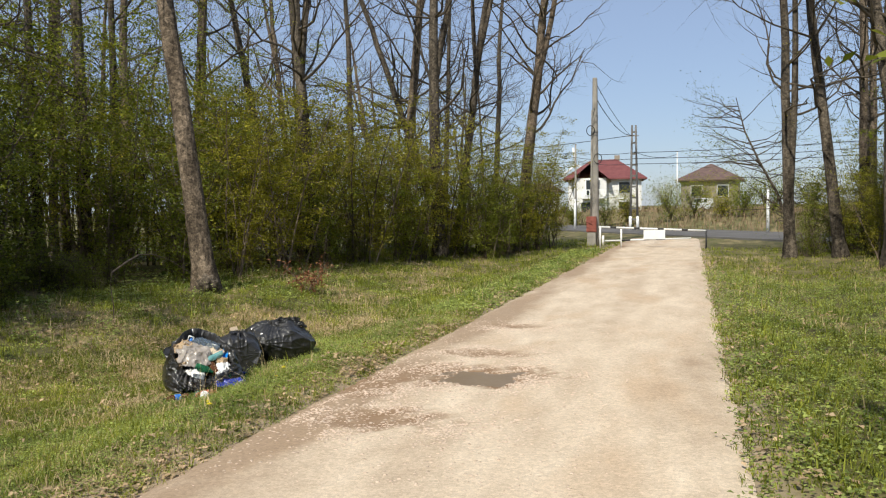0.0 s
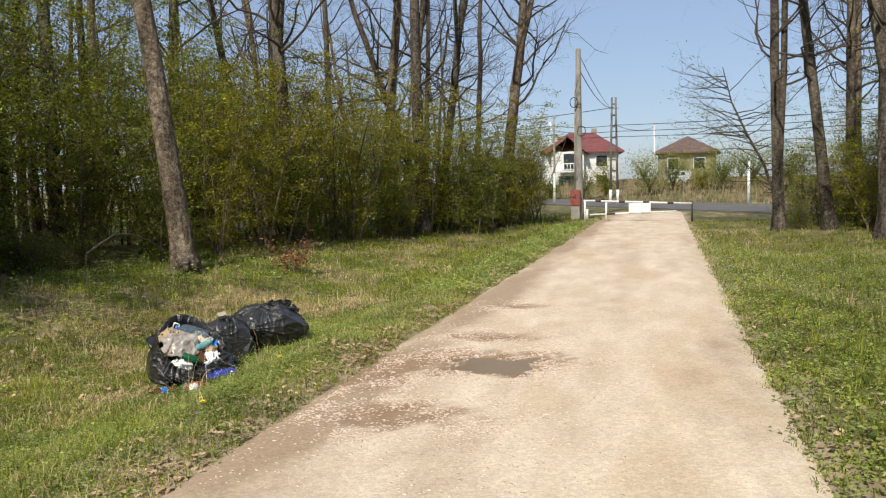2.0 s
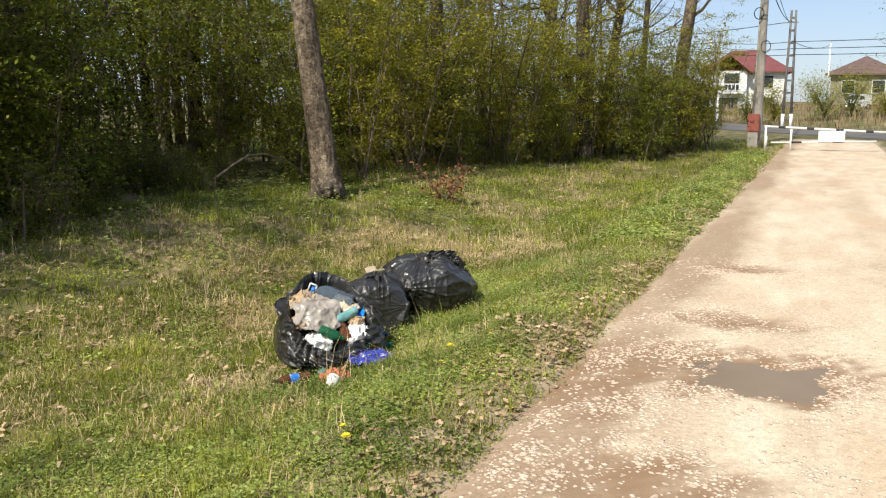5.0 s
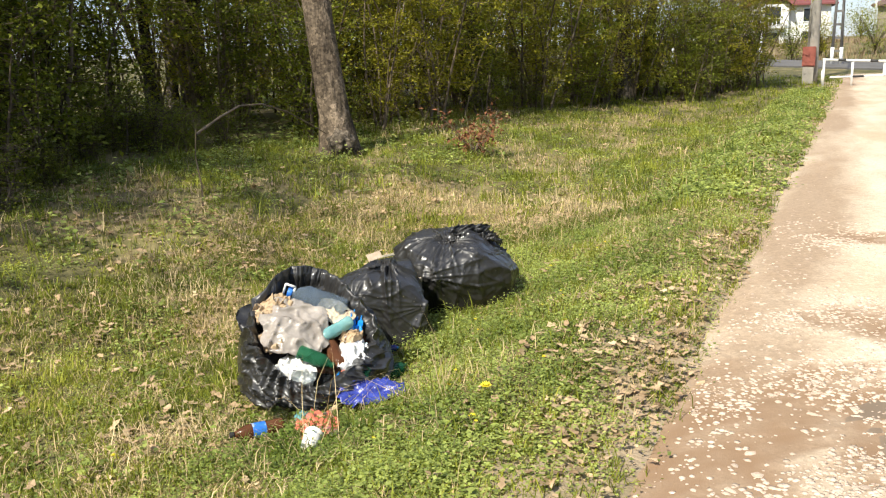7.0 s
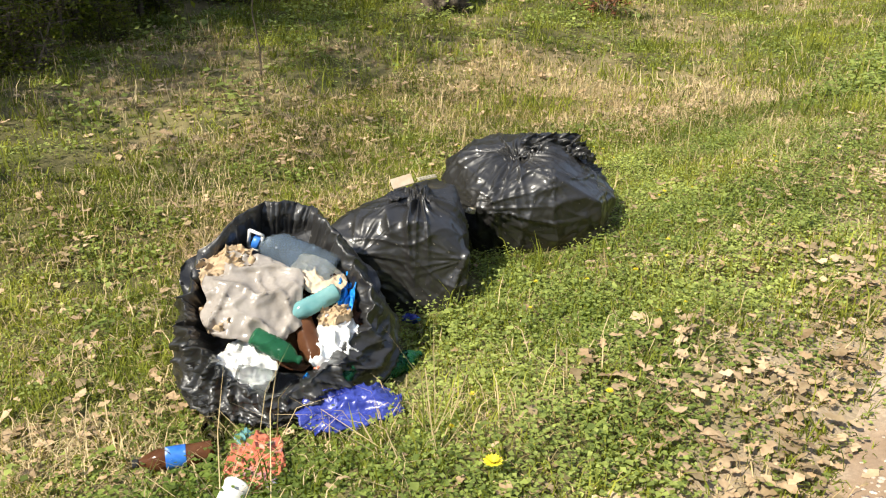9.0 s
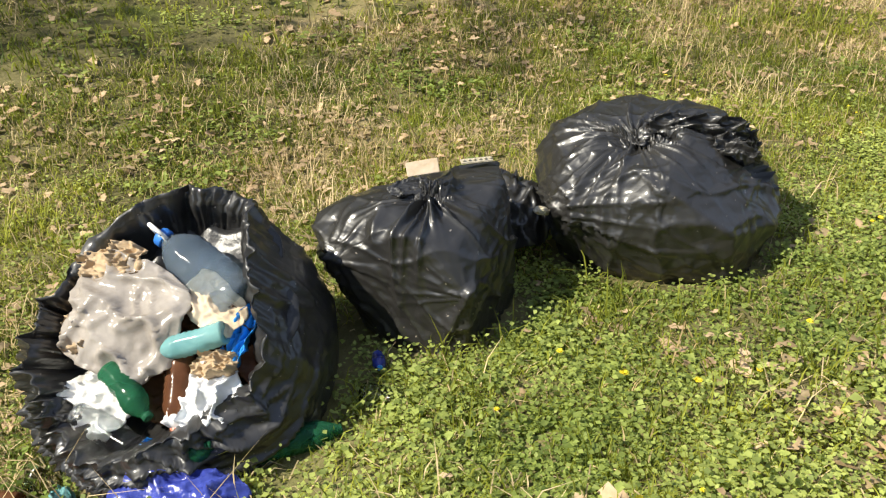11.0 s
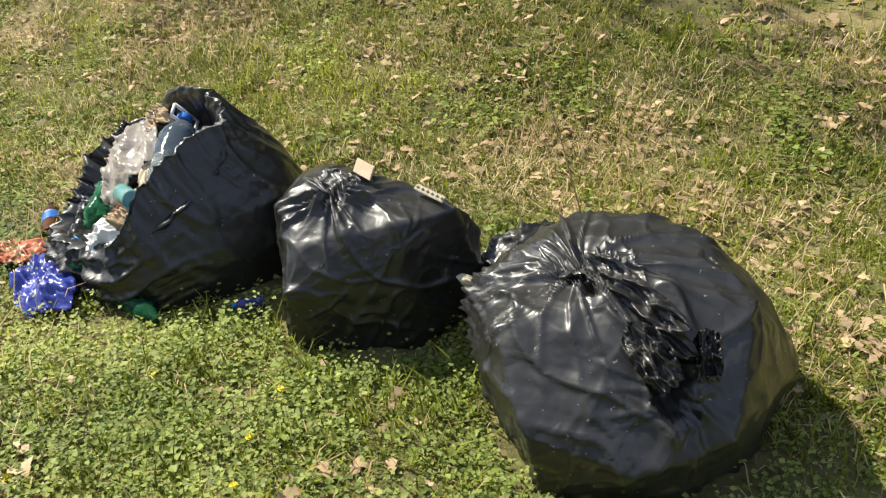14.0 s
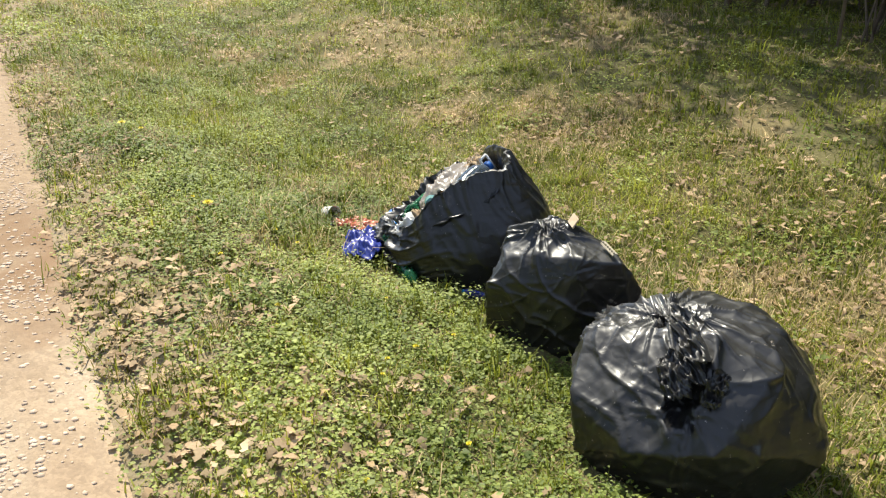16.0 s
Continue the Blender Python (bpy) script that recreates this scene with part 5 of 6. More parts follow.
bag_big = tied_bag("big bulging black plastic rubbish bag, knotted, with a torn hole", (-3.08, 11.36, -0.285), (
    (-2.70, 11.34, -0.21), (-2.83, 11.56, -0.27), (-2.97, 11.12, -0.274), (-3.17, 11.05, -0.27), (-3.41, 11.27, -0.27), (-3.43, 11.56, -0.28), (-3.13, 11.72, -0.29), (-3.10, 10.91, 0.03), (-3.35, 11.02, 0.03), (-2.68, 11.29, 0.02),
    (-2.71, 11.53, -0.03), (-2.88, 11.03, -0.01), (-2.87, 11.72, 0.02), (-3.30, 11.78, -0.08), (-3.53, 11.50, 0.034), (-3.46, 11.17, 0.14), (-2.83, 11.13, 0.17), (-2.87, 11.50, 0.14), (-3.31, 11.10, 0.20), (-3.37, 11.46, 0.22), (-3.14, 11.66, 0.20), (-3.05, 11.45, 0.25)),
    3.0, (-3.09, 11.24, 0.20), ((-3.09, 11.24, 0.205, 0.17, 0.055, 17, 2.0), (-3.10, 10.91, 0.03, 0.16, 0.034, 12, 5.0), (-2.87, 11.60, 0.10, 0.10, 0.032, 9, 7.0), (-2.70, 11.34, -0.20, 0.16, 0.020, 11, 9.0), (-2.85, 11.15, 0.12, 0.09, 0.014, 8, 11.0)),
    folds=(((-3.09, 11.24, 0.205), (-3.12, 10.92, 0.06), 0.013, 0.026), ((-3.12, 11.22, 0.205), (-3.18, 10.94, 0.10), 0.012, 0.022), ((-3.06, 11.22, 0.2), (-3.06, 10.95, 0.03), 0.012, 0.020), ((-3.05, 11.24, 0.2), (-2.87, 11.20, 0.16), 0.014, 0.022), ((-2.87, 11.20, 0.16), (-2.80, 11.20, -0.05), 0.014, 0.018),
           ((-3.10, 11.27, 0.2), (-3.05, 11.48, 0.26), 0.016, 0.030), ((-3.05, 11.48, 0.26), (-2.93, 11.63, 0.14), 0.018, 0.030), ((-2.93, 11.63, 0.14), (-2.83, 11.55, 0.0), 0.016, 0.024), ((-3.12, 11.26, 0.2), (-3.34, 11.42, 0.23), 0.014, 0.024), ((-3.13, 11.23, 0.2), (-3.36, 11.22, 0.19), 0.013, 0.022), ((-3.11, 11.28, 0.2), (-3.22, 11.55, 0.24), 0.014, 0.022),
           ((-2.80, 11.20, -0.05), (-2.72, 11.50, -0.03), 0.014, 0.018), ((-2.80, 11.20, -0.05), (-3.08, 10.93, 0.02), 0.013, 0.016), ((-2.76, 11.28, -0.12), (-2.78, 11.56, -0.10), 0.012, 0.014), ((-2.80, 11.22, -0.16), (-2.82, 11.56, -0.17), 0.012, 0.014), ((-3.0, 11.28, 0.19), (-2.90, 11.42, 0.14), 0.014, 0.018)),
    craters=(((-2.91, 11.53, 0.14), (-2.84, 11.60, 0.08), 0.045, 0.07), ((-3.03, 11.30, 0.21), (-2.98, 11.35, 0.19), 0.028, 0.035)))


# ---- things in and round the bags ----
def crumple(name, label, category, at, u, v, su, sv, amp, mat, seed, thick=0.004, lift=0.03, parts_of=None):
    """A crumpled sheet round a point, spread along u and v, pushed up in the middle, with a thickness."""
    u, v = Vector(u).normalized(), Vector(v).normalized()
    nrm = u.cross(v).normalized()
    at = Vector(at)
    n, bm, top = 40, bmesh.new(), []
    for side in (0, 1):
        grid = []
        for i in range(n + 1):
            row = []
            for j in range(n + 1):
                a, b = 2 * i / n - 1, 2 * j / n - 1
                edge = 1 + 0.16 * noise.noise(Vector((a * 2.2, b * 2.2, seed)))
                k = 1 / max(1.0, (a * a + b * b) ** 0.5 * 0.92)
                p = Vector((a * su * edge * k, b * sv * edge * k, 0))
                q = Vector((a * 1.6, b * 1.6, seed * 2.7))
                h = lift * (1 - min(1, (a * a + b * b) * 0.6)) + amp * (1.1 * noise.noise(q * 0.8) + 0.9 * (ridge(q + Vector((0, 0, 4)), 0.9, 2.5) - 0.2) + 0.5 * (ridge(q + Vector((5, 0, 4)), 1.9, 2.5) - 0.2) + 0.6 * (0.3 - facet(q + Vector((3, 1, 0)), 1.1)))
                row.append(bm.verts.new(u * p.x + v * p.y + nrm * (h - side * thick)))
            grid.append(row)
        for i in range(n):
            for j in range(n):
                f = (grid[i][j], grid[i + 1][j], grid[i + 1][j + 1], grid[i][j + 1])
                bm.faces.new(f if side == 0 else f[::-1])
        top.append(grid)
    edge = lambda g: [g[i][0] for i in range(n)] + [g[n][j] for j in range(n)] + [g[i][n] for i in range(n, 0, -1)] + [g[0][j] for j in range(n, 0, -1)]
    a, b = edge(top[0]), edge(top[1])
    for k in range(len(a)):
        bm.faces.new((a[k], b[k], b[(k + 1) % len(a)], a[(k + 1) % len(a)]))
    bmesh.ops.recalc_face_normals(bm, faces=bm.faces)
    ob = part(name, bm, M[mat])
    ob.matrix_world = Matrix.Translation(at)
    if parts_of:
        ob.parent, ob.matrix_parent_inverse = parts_of, parts_of.matrix_world.inverted()
        return tagged(ob, label)
    return tagged(ob, label, category)


def bottle(label, at, way, length, radius, mat, cap, dent=0.0, ribs=0, wrap=None, handle=False, turn=0.0):
    """A lying plastic bottle: ribbed body with shoulder and neck, cap, and a label or handle where it has one."""
    t = thing("bottle", label, "bottle", "plastic bottles")
    t.matrix_world = Matrix.Translation(at) @ Vector(way).to_track_quat("Z", "Y").to_matrix().to_4x4() @ Matrix.Rotation(radians(turn), 4, "Z")
    prof = [(radius * 0.55, 0.004), (radius * 0.9, 0.0), (radius, radius * 0.25)]
    top = length * 0.66
    steps = 16
    for k in range(1, steps):
        prof.append((radius * (1 - (0.06 if ribs and k % 2 else 0)), radius * 0.25 + (top - radius * 0.25) * k / steps))
    prof += [(radius, top), (radius * 0.93, top + length * 0.06), (radius * 0.68, top + length * 0.16), (radius * 0.36, top + length * 0.24), (radius * 0.33, length * 0.93), (radius * 0.33, length * 0.94)]
    bm = lathe(bmesh.new(), prof, 24)
    if dent:
        for v in bm.verts:
            q = noise.noise(v.co * (2.2 / radius) * 0.4 + Vector((turn, length * 9, 0)))
            v.co.x *= 1 - dent * max(0, q) * 1.6
            v.co.y *= 1 - dent * max(0, -q) * 1.2
            v.co.x += dent * 0.3 * radius * math.sin(v.co.z / length * 5)
    for v in bm.verts:
        v.co.z -= length / 2
    part("bottle_body", bm, M[mat], t)
    if cap:
        part("cap", lathe(bmesh.new(), [(radius * 0.38, length * 0.42), (radius * 0.40, length * 0.43), (radius * 0.40, length * 0.49), (radius * 0.36, length * 0.5)], 16), M[cap], t, "small screw cap")
    if wrap:
        part("wrapper", lathe(bmesh.new(), [(radius * 1.015, -length * 0.16), (radius * 1.02, -length * 0.15), (radius * 1.02, length * 0.08), (radius * 1.015, length * 0.09)], 24), M[wrap], t, "printed paper wrapper")
    if handle:
        bm = bmesh.new()
        w = radius * 0.75
        pts = [(-w, 0, length * 0.40), (-w, 0, length * 0.56), (w, 0, length * 0.56), (w, 0, length * 0.40), (-w, 0, length * 0.40)]
        for a, b in zip(pts, pts[1:]):
            rod(bm, a, b, radius * 0.09, sides=8)
        part("handle", bm, M["white_plain"], t, "white plastic carrying loop")
    return t


def mouth(u, v, off=-0.05):
    return RIM_C + RIM_B * (u * 0.86 + 0.055) + RIM_A * (v * (0.90 if v > 0 else 1.06) + 0.012) + RIM_N * (off - 0.028 - 0.12 * max(0, u))


def along(u, v, n=0.0):
    return RIM_B * u + RIM_A * v + RIM_N * n


crumple("plastic_film", "large crumpled milky plastic sheet in the open bag", "plastic sheet", mouth(-0.09, 0.02, -0.03), along(0.95, -0.2), along(0.2, 0.95), 0.165, 0.155, 0.030, "film", 1, lift=0.05)
crumple("paper", "crumpled tan paper in the open bag", "paper", mouth(-0.19, 0.17, -0.025), along(1, 0.35), along(-0.35, 1), 0.10, 0.055, 0.03, "tan_paper", 2, lift=0.03)
crumple("paper", "crumpled tan paper scrap beside the milky film", "paper", mouth(-0.21, -0.02, -0.04), along(1, 0.4), along(-0.4, 1), 0.07, 0.07, 0.035, "tan_paper", 3)
crumple("carton", "flattened beige carton sleeve in the open bag", "carton", mouth(0.165, 0.10, -0.03), along(0.75, -0.5), along(0.5, 0.75), 0.10, 0.065, 0.015, "carton", 4, lift=0.02)
crumple("plastic_film", "crumpled clear plastic tray in the open bag", "plastic sheet", mouth(0.18, 0.17, -0.06), along(0.7, -0.6), along(0.6, 0.7), 0.07, 0.05, 0.012, "pet_clear", 5)
crumple("cloth", "white printed plastic wrapper bunched in the open bag", "wrapper", mouth(0.215, -0.15, -0.05), along(0.6, 0.7), along(-0.7, 0.6), 0.10, 0.085, 0.03, "white_film", 6, lift=0.05)
crumple("wrapper", "white crumpled plastic wrapper low in the open bag", "wrapper", mouth(-0.13, -0.19, -0.07), along(0.8, -0.4), along(0.4, 0.8), 0.10, 0.075, 0.03, "white_plain", 7, lift=0.03)
crumple("wrapper", "bright blue plastic bag caught on the open lip", "plastic bag", mouth(0.27, 0.02, -0.01), along(0.25, 1), along(1, -0.25), 0.10, 0.032, 0.03, "blue_film", 8, lift=0.02)
crumple("wrapper", "scrap of bright blue plastic low in the open bag", "plastic bag", mouth(0.12, -0.28, -0.04), along(1, 0), along(0, 1), 0.045, 0.03, 0.03, "blue_film", 9)
crumple("rag", "dark brown rag among the bottles in the open bag", "rag", mouth(0.13, -0.06, -0.09), along(1, 0), along(0, 1), 0.20, 0.16, 0.05, "pet_brown", 10)
crumple("rag", "dark liner fold under the rubbish in the open bag", "plastic sheet", mouth(0.0, 0.0, -0.13), along(1, 0), along(0, 1), 0.33, 0.34, 0.03, "bag_in", 11, lift=0.0)
crumple("paper", "small tan cardboard scrap under the blue plastic", "paper", mouth(0.22, -0.06, -0.03), along(1, 0.3), along(-0.3, 1), 0.06, 0.04, 0.03, "tan_paper", 12)
bottle("large bluish clear water bottle with a white handle", mouth(0.08, 0.21, -0.055), along(-0.75, 0.40, 0.08), 0.31, 0.068, "pet_blue", "label_blue", 0.12, 1, handle=True, turn=60)
bottle("turquoise plastic bottle lying across the open bag", mouth(0.13, -0.02, -0.01), along(-0.9, -0.42, 0.0), 0.2, 0.033, "pet_cyan", None, 0.2, 1)
bottle("crushed green plastic bottle in the open bag", mouth(-0.01, -0.16, -0.02), along(0.72, -0.5, 0.0), 0.18, 0.036, "pet_green", "pet_green", 0.25, 1)
bottle("brown plastic bottle deep in the open bag", mouth(0.11, -0.13, -0.06), along(0.2, -0.9, 0.0), 0.22, 0.04, "pet_brown", "red_pack", 0.15, 1)
bottle("crushed clear plastic bottle at the lip of the open bag", mouth(-0.02, -0.265, -0.035), along(0.9, -0.28, 0.0), 0.26, 0.04, "pet_clear", None, 0.3, 1)
bottle("dark green crushed bottle at the lip of the open bag", mouth(0.2, -0.27, -0.03), along(0.8, 0.4, 0.1), 0.16, 0.04, "pet_green", None, 0.3, 1)


def floor_at(x, y, up=0.0):
    return Vector((x, y, float(height(x, y)) + up))


crumple("plastic_bag", "deep blue translucent plastic bag crumpled on the grass", "plastic bag", floor_at(-2.69, 9.52, 0.035), (0.5, 0.8, 0), (-0.8, 0.5, 0.12), 0.165, 0.10, 0.026, "navy_film", 21, lift=0.04)
bottle("clear plastic bottle lying in front of the open bag", floor_at(-3.05, 9.29, 0.05), (0.55, -0.75, 0.05), 0.2, 0.05, "pet_clear", None, 0.2, 0)
bottle("dark brown drink bottle with a blue wrapper lying in the grass", floor_at(-3.04, 9.10, 0.04), (-0.62, -0.75, 0.0), 0.24, 0.034, "pet_brown", "rubber", 0.1, 0, wrap="label_blue")
crumple("packet", "crumpled orange and blue snack packet on the grass", "packet", floor_at(-2.78, 9.19, 0.045), (0.7, -0.6, 0), (0.6, 0.7, 0.15), 0.14, 0.09, 0.022, "red_pack", 23, lift=0.02)
crumple("packet", "torn turquoise wrapper on the grass", "packet", floor_at(-2.90, 9.27, 0.03), (0.8, -0.5, 0), (0.5, 0.8, 0.1), 0.06, 0.035, 0.02, "pet_cyan", 24)
cup = thing("cup", "small crushed white plastic cup on the grass", "cup", at=tuple(floor_at(-2.70, 9.02, 0.035)), turn=195)
bm = lathe(bmesh.new(), [(0.026, -0.045), (0.03, -0.043), (0.038, 0.03), (0.041, 0.04), (0.043, 0.044), (0.040, 0.044), (0.035, 0.02), (0.027, -0.038)], 22)
bmesh.ops.transform(bm, matrix=Matrix.Rotation(radians(78), 4, "X"), verts=bm.verts)
part("cup_wall", bm, M["white_plain"], cup)
bottle("small clear plastic bottle lying by the bags", floor_at(-2.79, 10.13, 0.03), (0.6, 0.5, 0.05), 0.15, 0.032, "pet_clear", None, 0.15, 1)
bottle("blue plastic bottle top end under the bags", floor_at(-2.94, 10.18, 0.035), (0.5, -0.2, 0.2), 0.11, 0.02, "navy_film", "blue_film", 0.1, 0)
bottle("green plastic bottle in the grass under the open bag", floor_at(-2.77, 9.86, 0.03), (0.15, 0.9, 0.0), 0.26, 0.04, "pet_green", None, 0.2, 1)
crumple("bin_liner", "crumpled black liner wedged between two bags", "rubbish bag", (-3.40, 10.94, -0.14), (0.3, 1, 0), (-0.9, 0.3, 0.3), 0.15, 0.18, 0.04, "bag", 25, lift=0.11)
crumple("white_cap", "small white plug sticking from the big bag", "plug", (-3.13, 10.89, 0.02), (1, 0.3, 0), (0, 0.5, 1), 0.02, 0.014, 0.008, "foam", 26, thick=0.03)

crumple("gathered_top", "bunched folded plastic closing the bag", "", (-3.17, 10.44, 0.222), (0.1, 1, 0), (-1, 0.1, 0.2), 0.075, 0.035, 0.009, "bag", 41, thick=0.003, lift=0.006, parts_of=bag_mid)
# torn liner hanging in shreds round the big bag's hole
crumple("torn_flap", "crumpled shreds of torn black liner", "", (-3.00, 11.43, 0.225), (0.17, 0.38, -0.05), (-0.17, -0.06, 0.17), 0.17, 0.06, 0.034, "bag", 31, thick=0.003, lift=0.02, parts_of=bag_big)
crumple("torn_flap", "crumpled shreds of torn black liner", "", (-2.90, 11.50, 0.165), (0.15, 0.20, -0.08), (-0.15, 0.12, 0.14), 0.09, 0.045, 0.034, "bag", 34, thick=0.003, lift=0.02, parts_of=bag_big)
crumple("torn_flap", "crumpled shreds of torn black liner", "", (-2.955, 11.61, 0.165), (0.12, 0.06, -0.12), (-0.10, 0.20, 0.05), 0.06, 0.035, 0.028, "bag", 37, thick=0.003, lift=0.02, parts_of=bag_big)

# thin board pieces on the middle bag: a plain one, and one with a row of small lugs
for at, turn, size, mat, lugs, label in (((-3.215, 10.50, 0.252), (58, -6, 66), (0.10, 0.045), "carton", 0, "broken piece of brown board leaning on a black bag"),
                                         ((-3.24, 10.71, 0.208), (20, 5, 80), (0.11, 0.022), "foam", 6, "pale plastic strip with small lugs on a black bag")):
    b = thing("board_piece", label, "board", "board pieces")
    b.matrix_world = pose(*at, *turn)
    part("plate", cuboid(bmesh.new(), 0, 0, 0, size[0], size[1], 0.006, bevel=0.002), M[mat], b, soft=False)
    for k in range(lugs):
        part("lug", lathe(bmesh.new(), [(0.004, 0.0), (0.004, 0.005), (0.003, 0.006)], 8), M["foam"], b).matrix_local = Matrix.Translation((-size[0] / 2 + (k + 0.5) * size[0] / lugs, 0, 0.003))
shard = tagged(part("shard", cuboid(bmesh.new(), 0, 0, 0, 0.06, 0.035, 0.02, bevel=0.004), M["brick"]), "brown shard poking from the big bag's hole", "shard")
shard.matrix_world = pose(-3.02, 11.34, 0.17, 20, 10, 30)

# ---- ground cover: grass, small leaves, straw, dry leaves, flowers, stones ----
rng = np.random.default_rng(11)
FEET = ((-3.16, 9.78, 0.37, 0.41), (-3.16, 10.5, 0.33, 0.31), (-3.1, 11.38, 0.41, 0.40))


def spread(n, x0, x1, y0, y1, thin=None, feet=True):
    """n places on the ground in a rectangle, outside the track and the bags' feet; thin(x, y) gives the share kept."""
    x, y = rng.uniform(x0, x1, n), rng.uniform(y0, y1, n)
    keep = (x < left_edge(y) + 0.02 + 0.05 * rng.normal(size=n)) | (x > right_edge(y) - 0.02 + 0.05 * rng.normal(size=n))
    if feet:
        for fx, fy, a, b in FEET:
            keep &= ((x - fx) / a) ** 2 + ((y - fy) / b) ** 2 > 1
    if thin:
        keep &= rng.random(n) < thin(x, y)
    x, y = x[keep], y[keep]
    return np.stack([x, y, height(x, y) - 0.005], 1)


def dry(x, y):
    """How dry the turf is, 0 to 1: straw-coloured patches and the leaf-strewn strip beside the track."""
    d = 0.33 + 0.66 * wave(x, y, 0.75, 13) + 0.35 * wave(x, y, 0.24, 17)
    for px, py, r in ((-5.4, 15.2, 0.9), (-3.5, 14.2, 0.8), (-3.8, 20.7, 1.0), (-4.6, 9.4, 0.6), (-3.45, 9.1, 0.35), (-6.8, 14.2, 0.6), (-4.3, 10.6, 0.5), (5.0, 15.5, 1.2), (4.6, 11.0, 0.7)):
        d = d + 0.8 * np.exp(-((x - px) ** 2 + (y - py) ** 2) / r ** 2)
    d = d - 0.5 * np.exp(-((x + 2.6) / 0.55) ** 2) * np.exp(-((y - 10.5) / 2.5) ** 2)
    d = d - 0.25 * (x > 1.9) * (y < 21)
    d = d + 0.45 * wave(x, y, 1.9, 57) * (np.abs(x - 0.3) > 2.8)
    return np.clip(d, 0, 1)


def bare(x, y):
    """The worn strip at the track's edge."""
    e = np.minimum(np.abs(x - left_edge(y)), np.abs(x - right_edge(y)))
    return np.clip(1 - e / 0.45, 0, 1)


paint(ground, "withered", lambda x, y: np.clip(1.9 * dry(x, y) - 1.0, 0, 0.7) * np.clip(0.8 + 0.4 * wave(x, y, 0.12, 81), 0, 1))


def stuff(name, label, category, made, mat):
    vs, fs, n = [], [], 0
    for v, f in made:
        vs.append(v)
        fs.append(f + n)
        n += len(v)
    return tagged(new(name, array_mesh(name, np.concatenate(vs), np.concatenate(fs), M[mat])), label, category, kind="stuff")


def tufts(n, k, x0, x1, y0, y1, thin, length, width, lean, reach):
    """Blades in tufts: k round each place, with one size to a tuft."""
    c = spread(n, x0, x1, y0, y1, thin)
    size = np.minimum(rng.gamma(5.0, 0.2, len(c)), 1.7)
    p = np.repeat(c, k, 0) + rng.normal(scale=(reach, reach, 0), size=(len(c) * k, 3))
    p[:, 2] = height(p[:, 0], p[:, 1]) - 0.006
    return blades(p, length * np.repeat(size, k) * 1.0, width, rng, lean)


gap = lambda x, y: np.clip(0.78 + 0.7 * wave(x, y, 0.13, 41) + 0.4 * wave(x, y, 0.4, 43), 0.30, 1)
sunny = lambda x: np.clip((x + 3.5) / 0.7, 0, 1) * (x < 0)  # the weedy shoulder beside the track
green = lambda x, y: (1 - 0.5 * dry(x, y)) * (1 - 0.3 * bare(x, y)) * gap(x, y)
clump = lambda x, y: np.clip(1.6 * wave(x, y, 0.33, 45) - 0.35, 0, 1) * (1 - 0.5 * dry(x, y))
NEAR = (-5.6, -1.2, 5.0, 14.5)
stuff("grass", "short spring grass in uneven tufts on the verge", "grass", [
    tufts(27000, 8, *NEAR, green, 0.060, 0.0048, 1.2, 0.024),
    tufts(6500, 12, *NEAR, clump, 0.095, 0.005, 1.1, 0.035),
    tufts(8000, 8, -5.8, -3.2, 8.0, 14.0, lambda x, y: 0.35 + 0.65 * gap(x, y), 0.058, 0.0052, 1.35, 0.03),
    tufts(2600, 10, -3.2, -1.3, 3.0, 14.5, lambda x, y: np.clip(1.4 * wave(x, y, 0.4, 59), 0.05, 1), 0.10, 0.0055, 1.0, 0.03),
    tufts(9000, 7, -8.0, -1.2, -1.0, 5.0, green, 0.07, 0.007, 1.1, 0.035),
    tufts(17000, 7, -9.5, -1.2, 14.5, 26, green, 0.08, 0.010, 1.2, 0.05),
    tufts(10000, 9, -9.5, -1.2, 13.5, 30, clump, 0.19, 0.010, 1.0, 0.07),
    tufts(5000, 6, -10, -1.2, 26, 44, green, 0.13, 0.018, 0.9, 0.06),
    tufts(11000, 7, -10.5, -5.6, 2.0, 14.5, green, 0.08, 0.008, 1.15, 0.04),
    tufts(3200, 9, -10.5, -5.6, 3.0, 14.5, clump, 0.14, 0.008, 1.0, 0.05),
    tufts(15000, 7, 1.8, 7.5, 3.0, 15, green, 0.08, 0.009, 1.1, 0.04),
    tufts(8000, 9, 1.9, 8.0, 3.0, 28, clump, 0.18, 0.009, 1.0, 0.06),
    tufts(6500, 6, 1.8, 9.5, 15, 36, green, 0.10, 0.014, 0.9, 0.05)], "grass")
low = lambda x, y: np.clip(0.95 - 0.85 * dry(x, y) + 0.35 * wave(x, y, 0.35, 21) - 0.25 * (1 - sunny(x)), 0.08, 1) * gap(y, x)
shoulder = lambda x, y: np.clip(1.0 * sunny(x) * (0.75 + 0.5 * wave(x, y, 0.3, 23)) - 0.5 * bare(x, y), 0, 1) * gap(y, x)


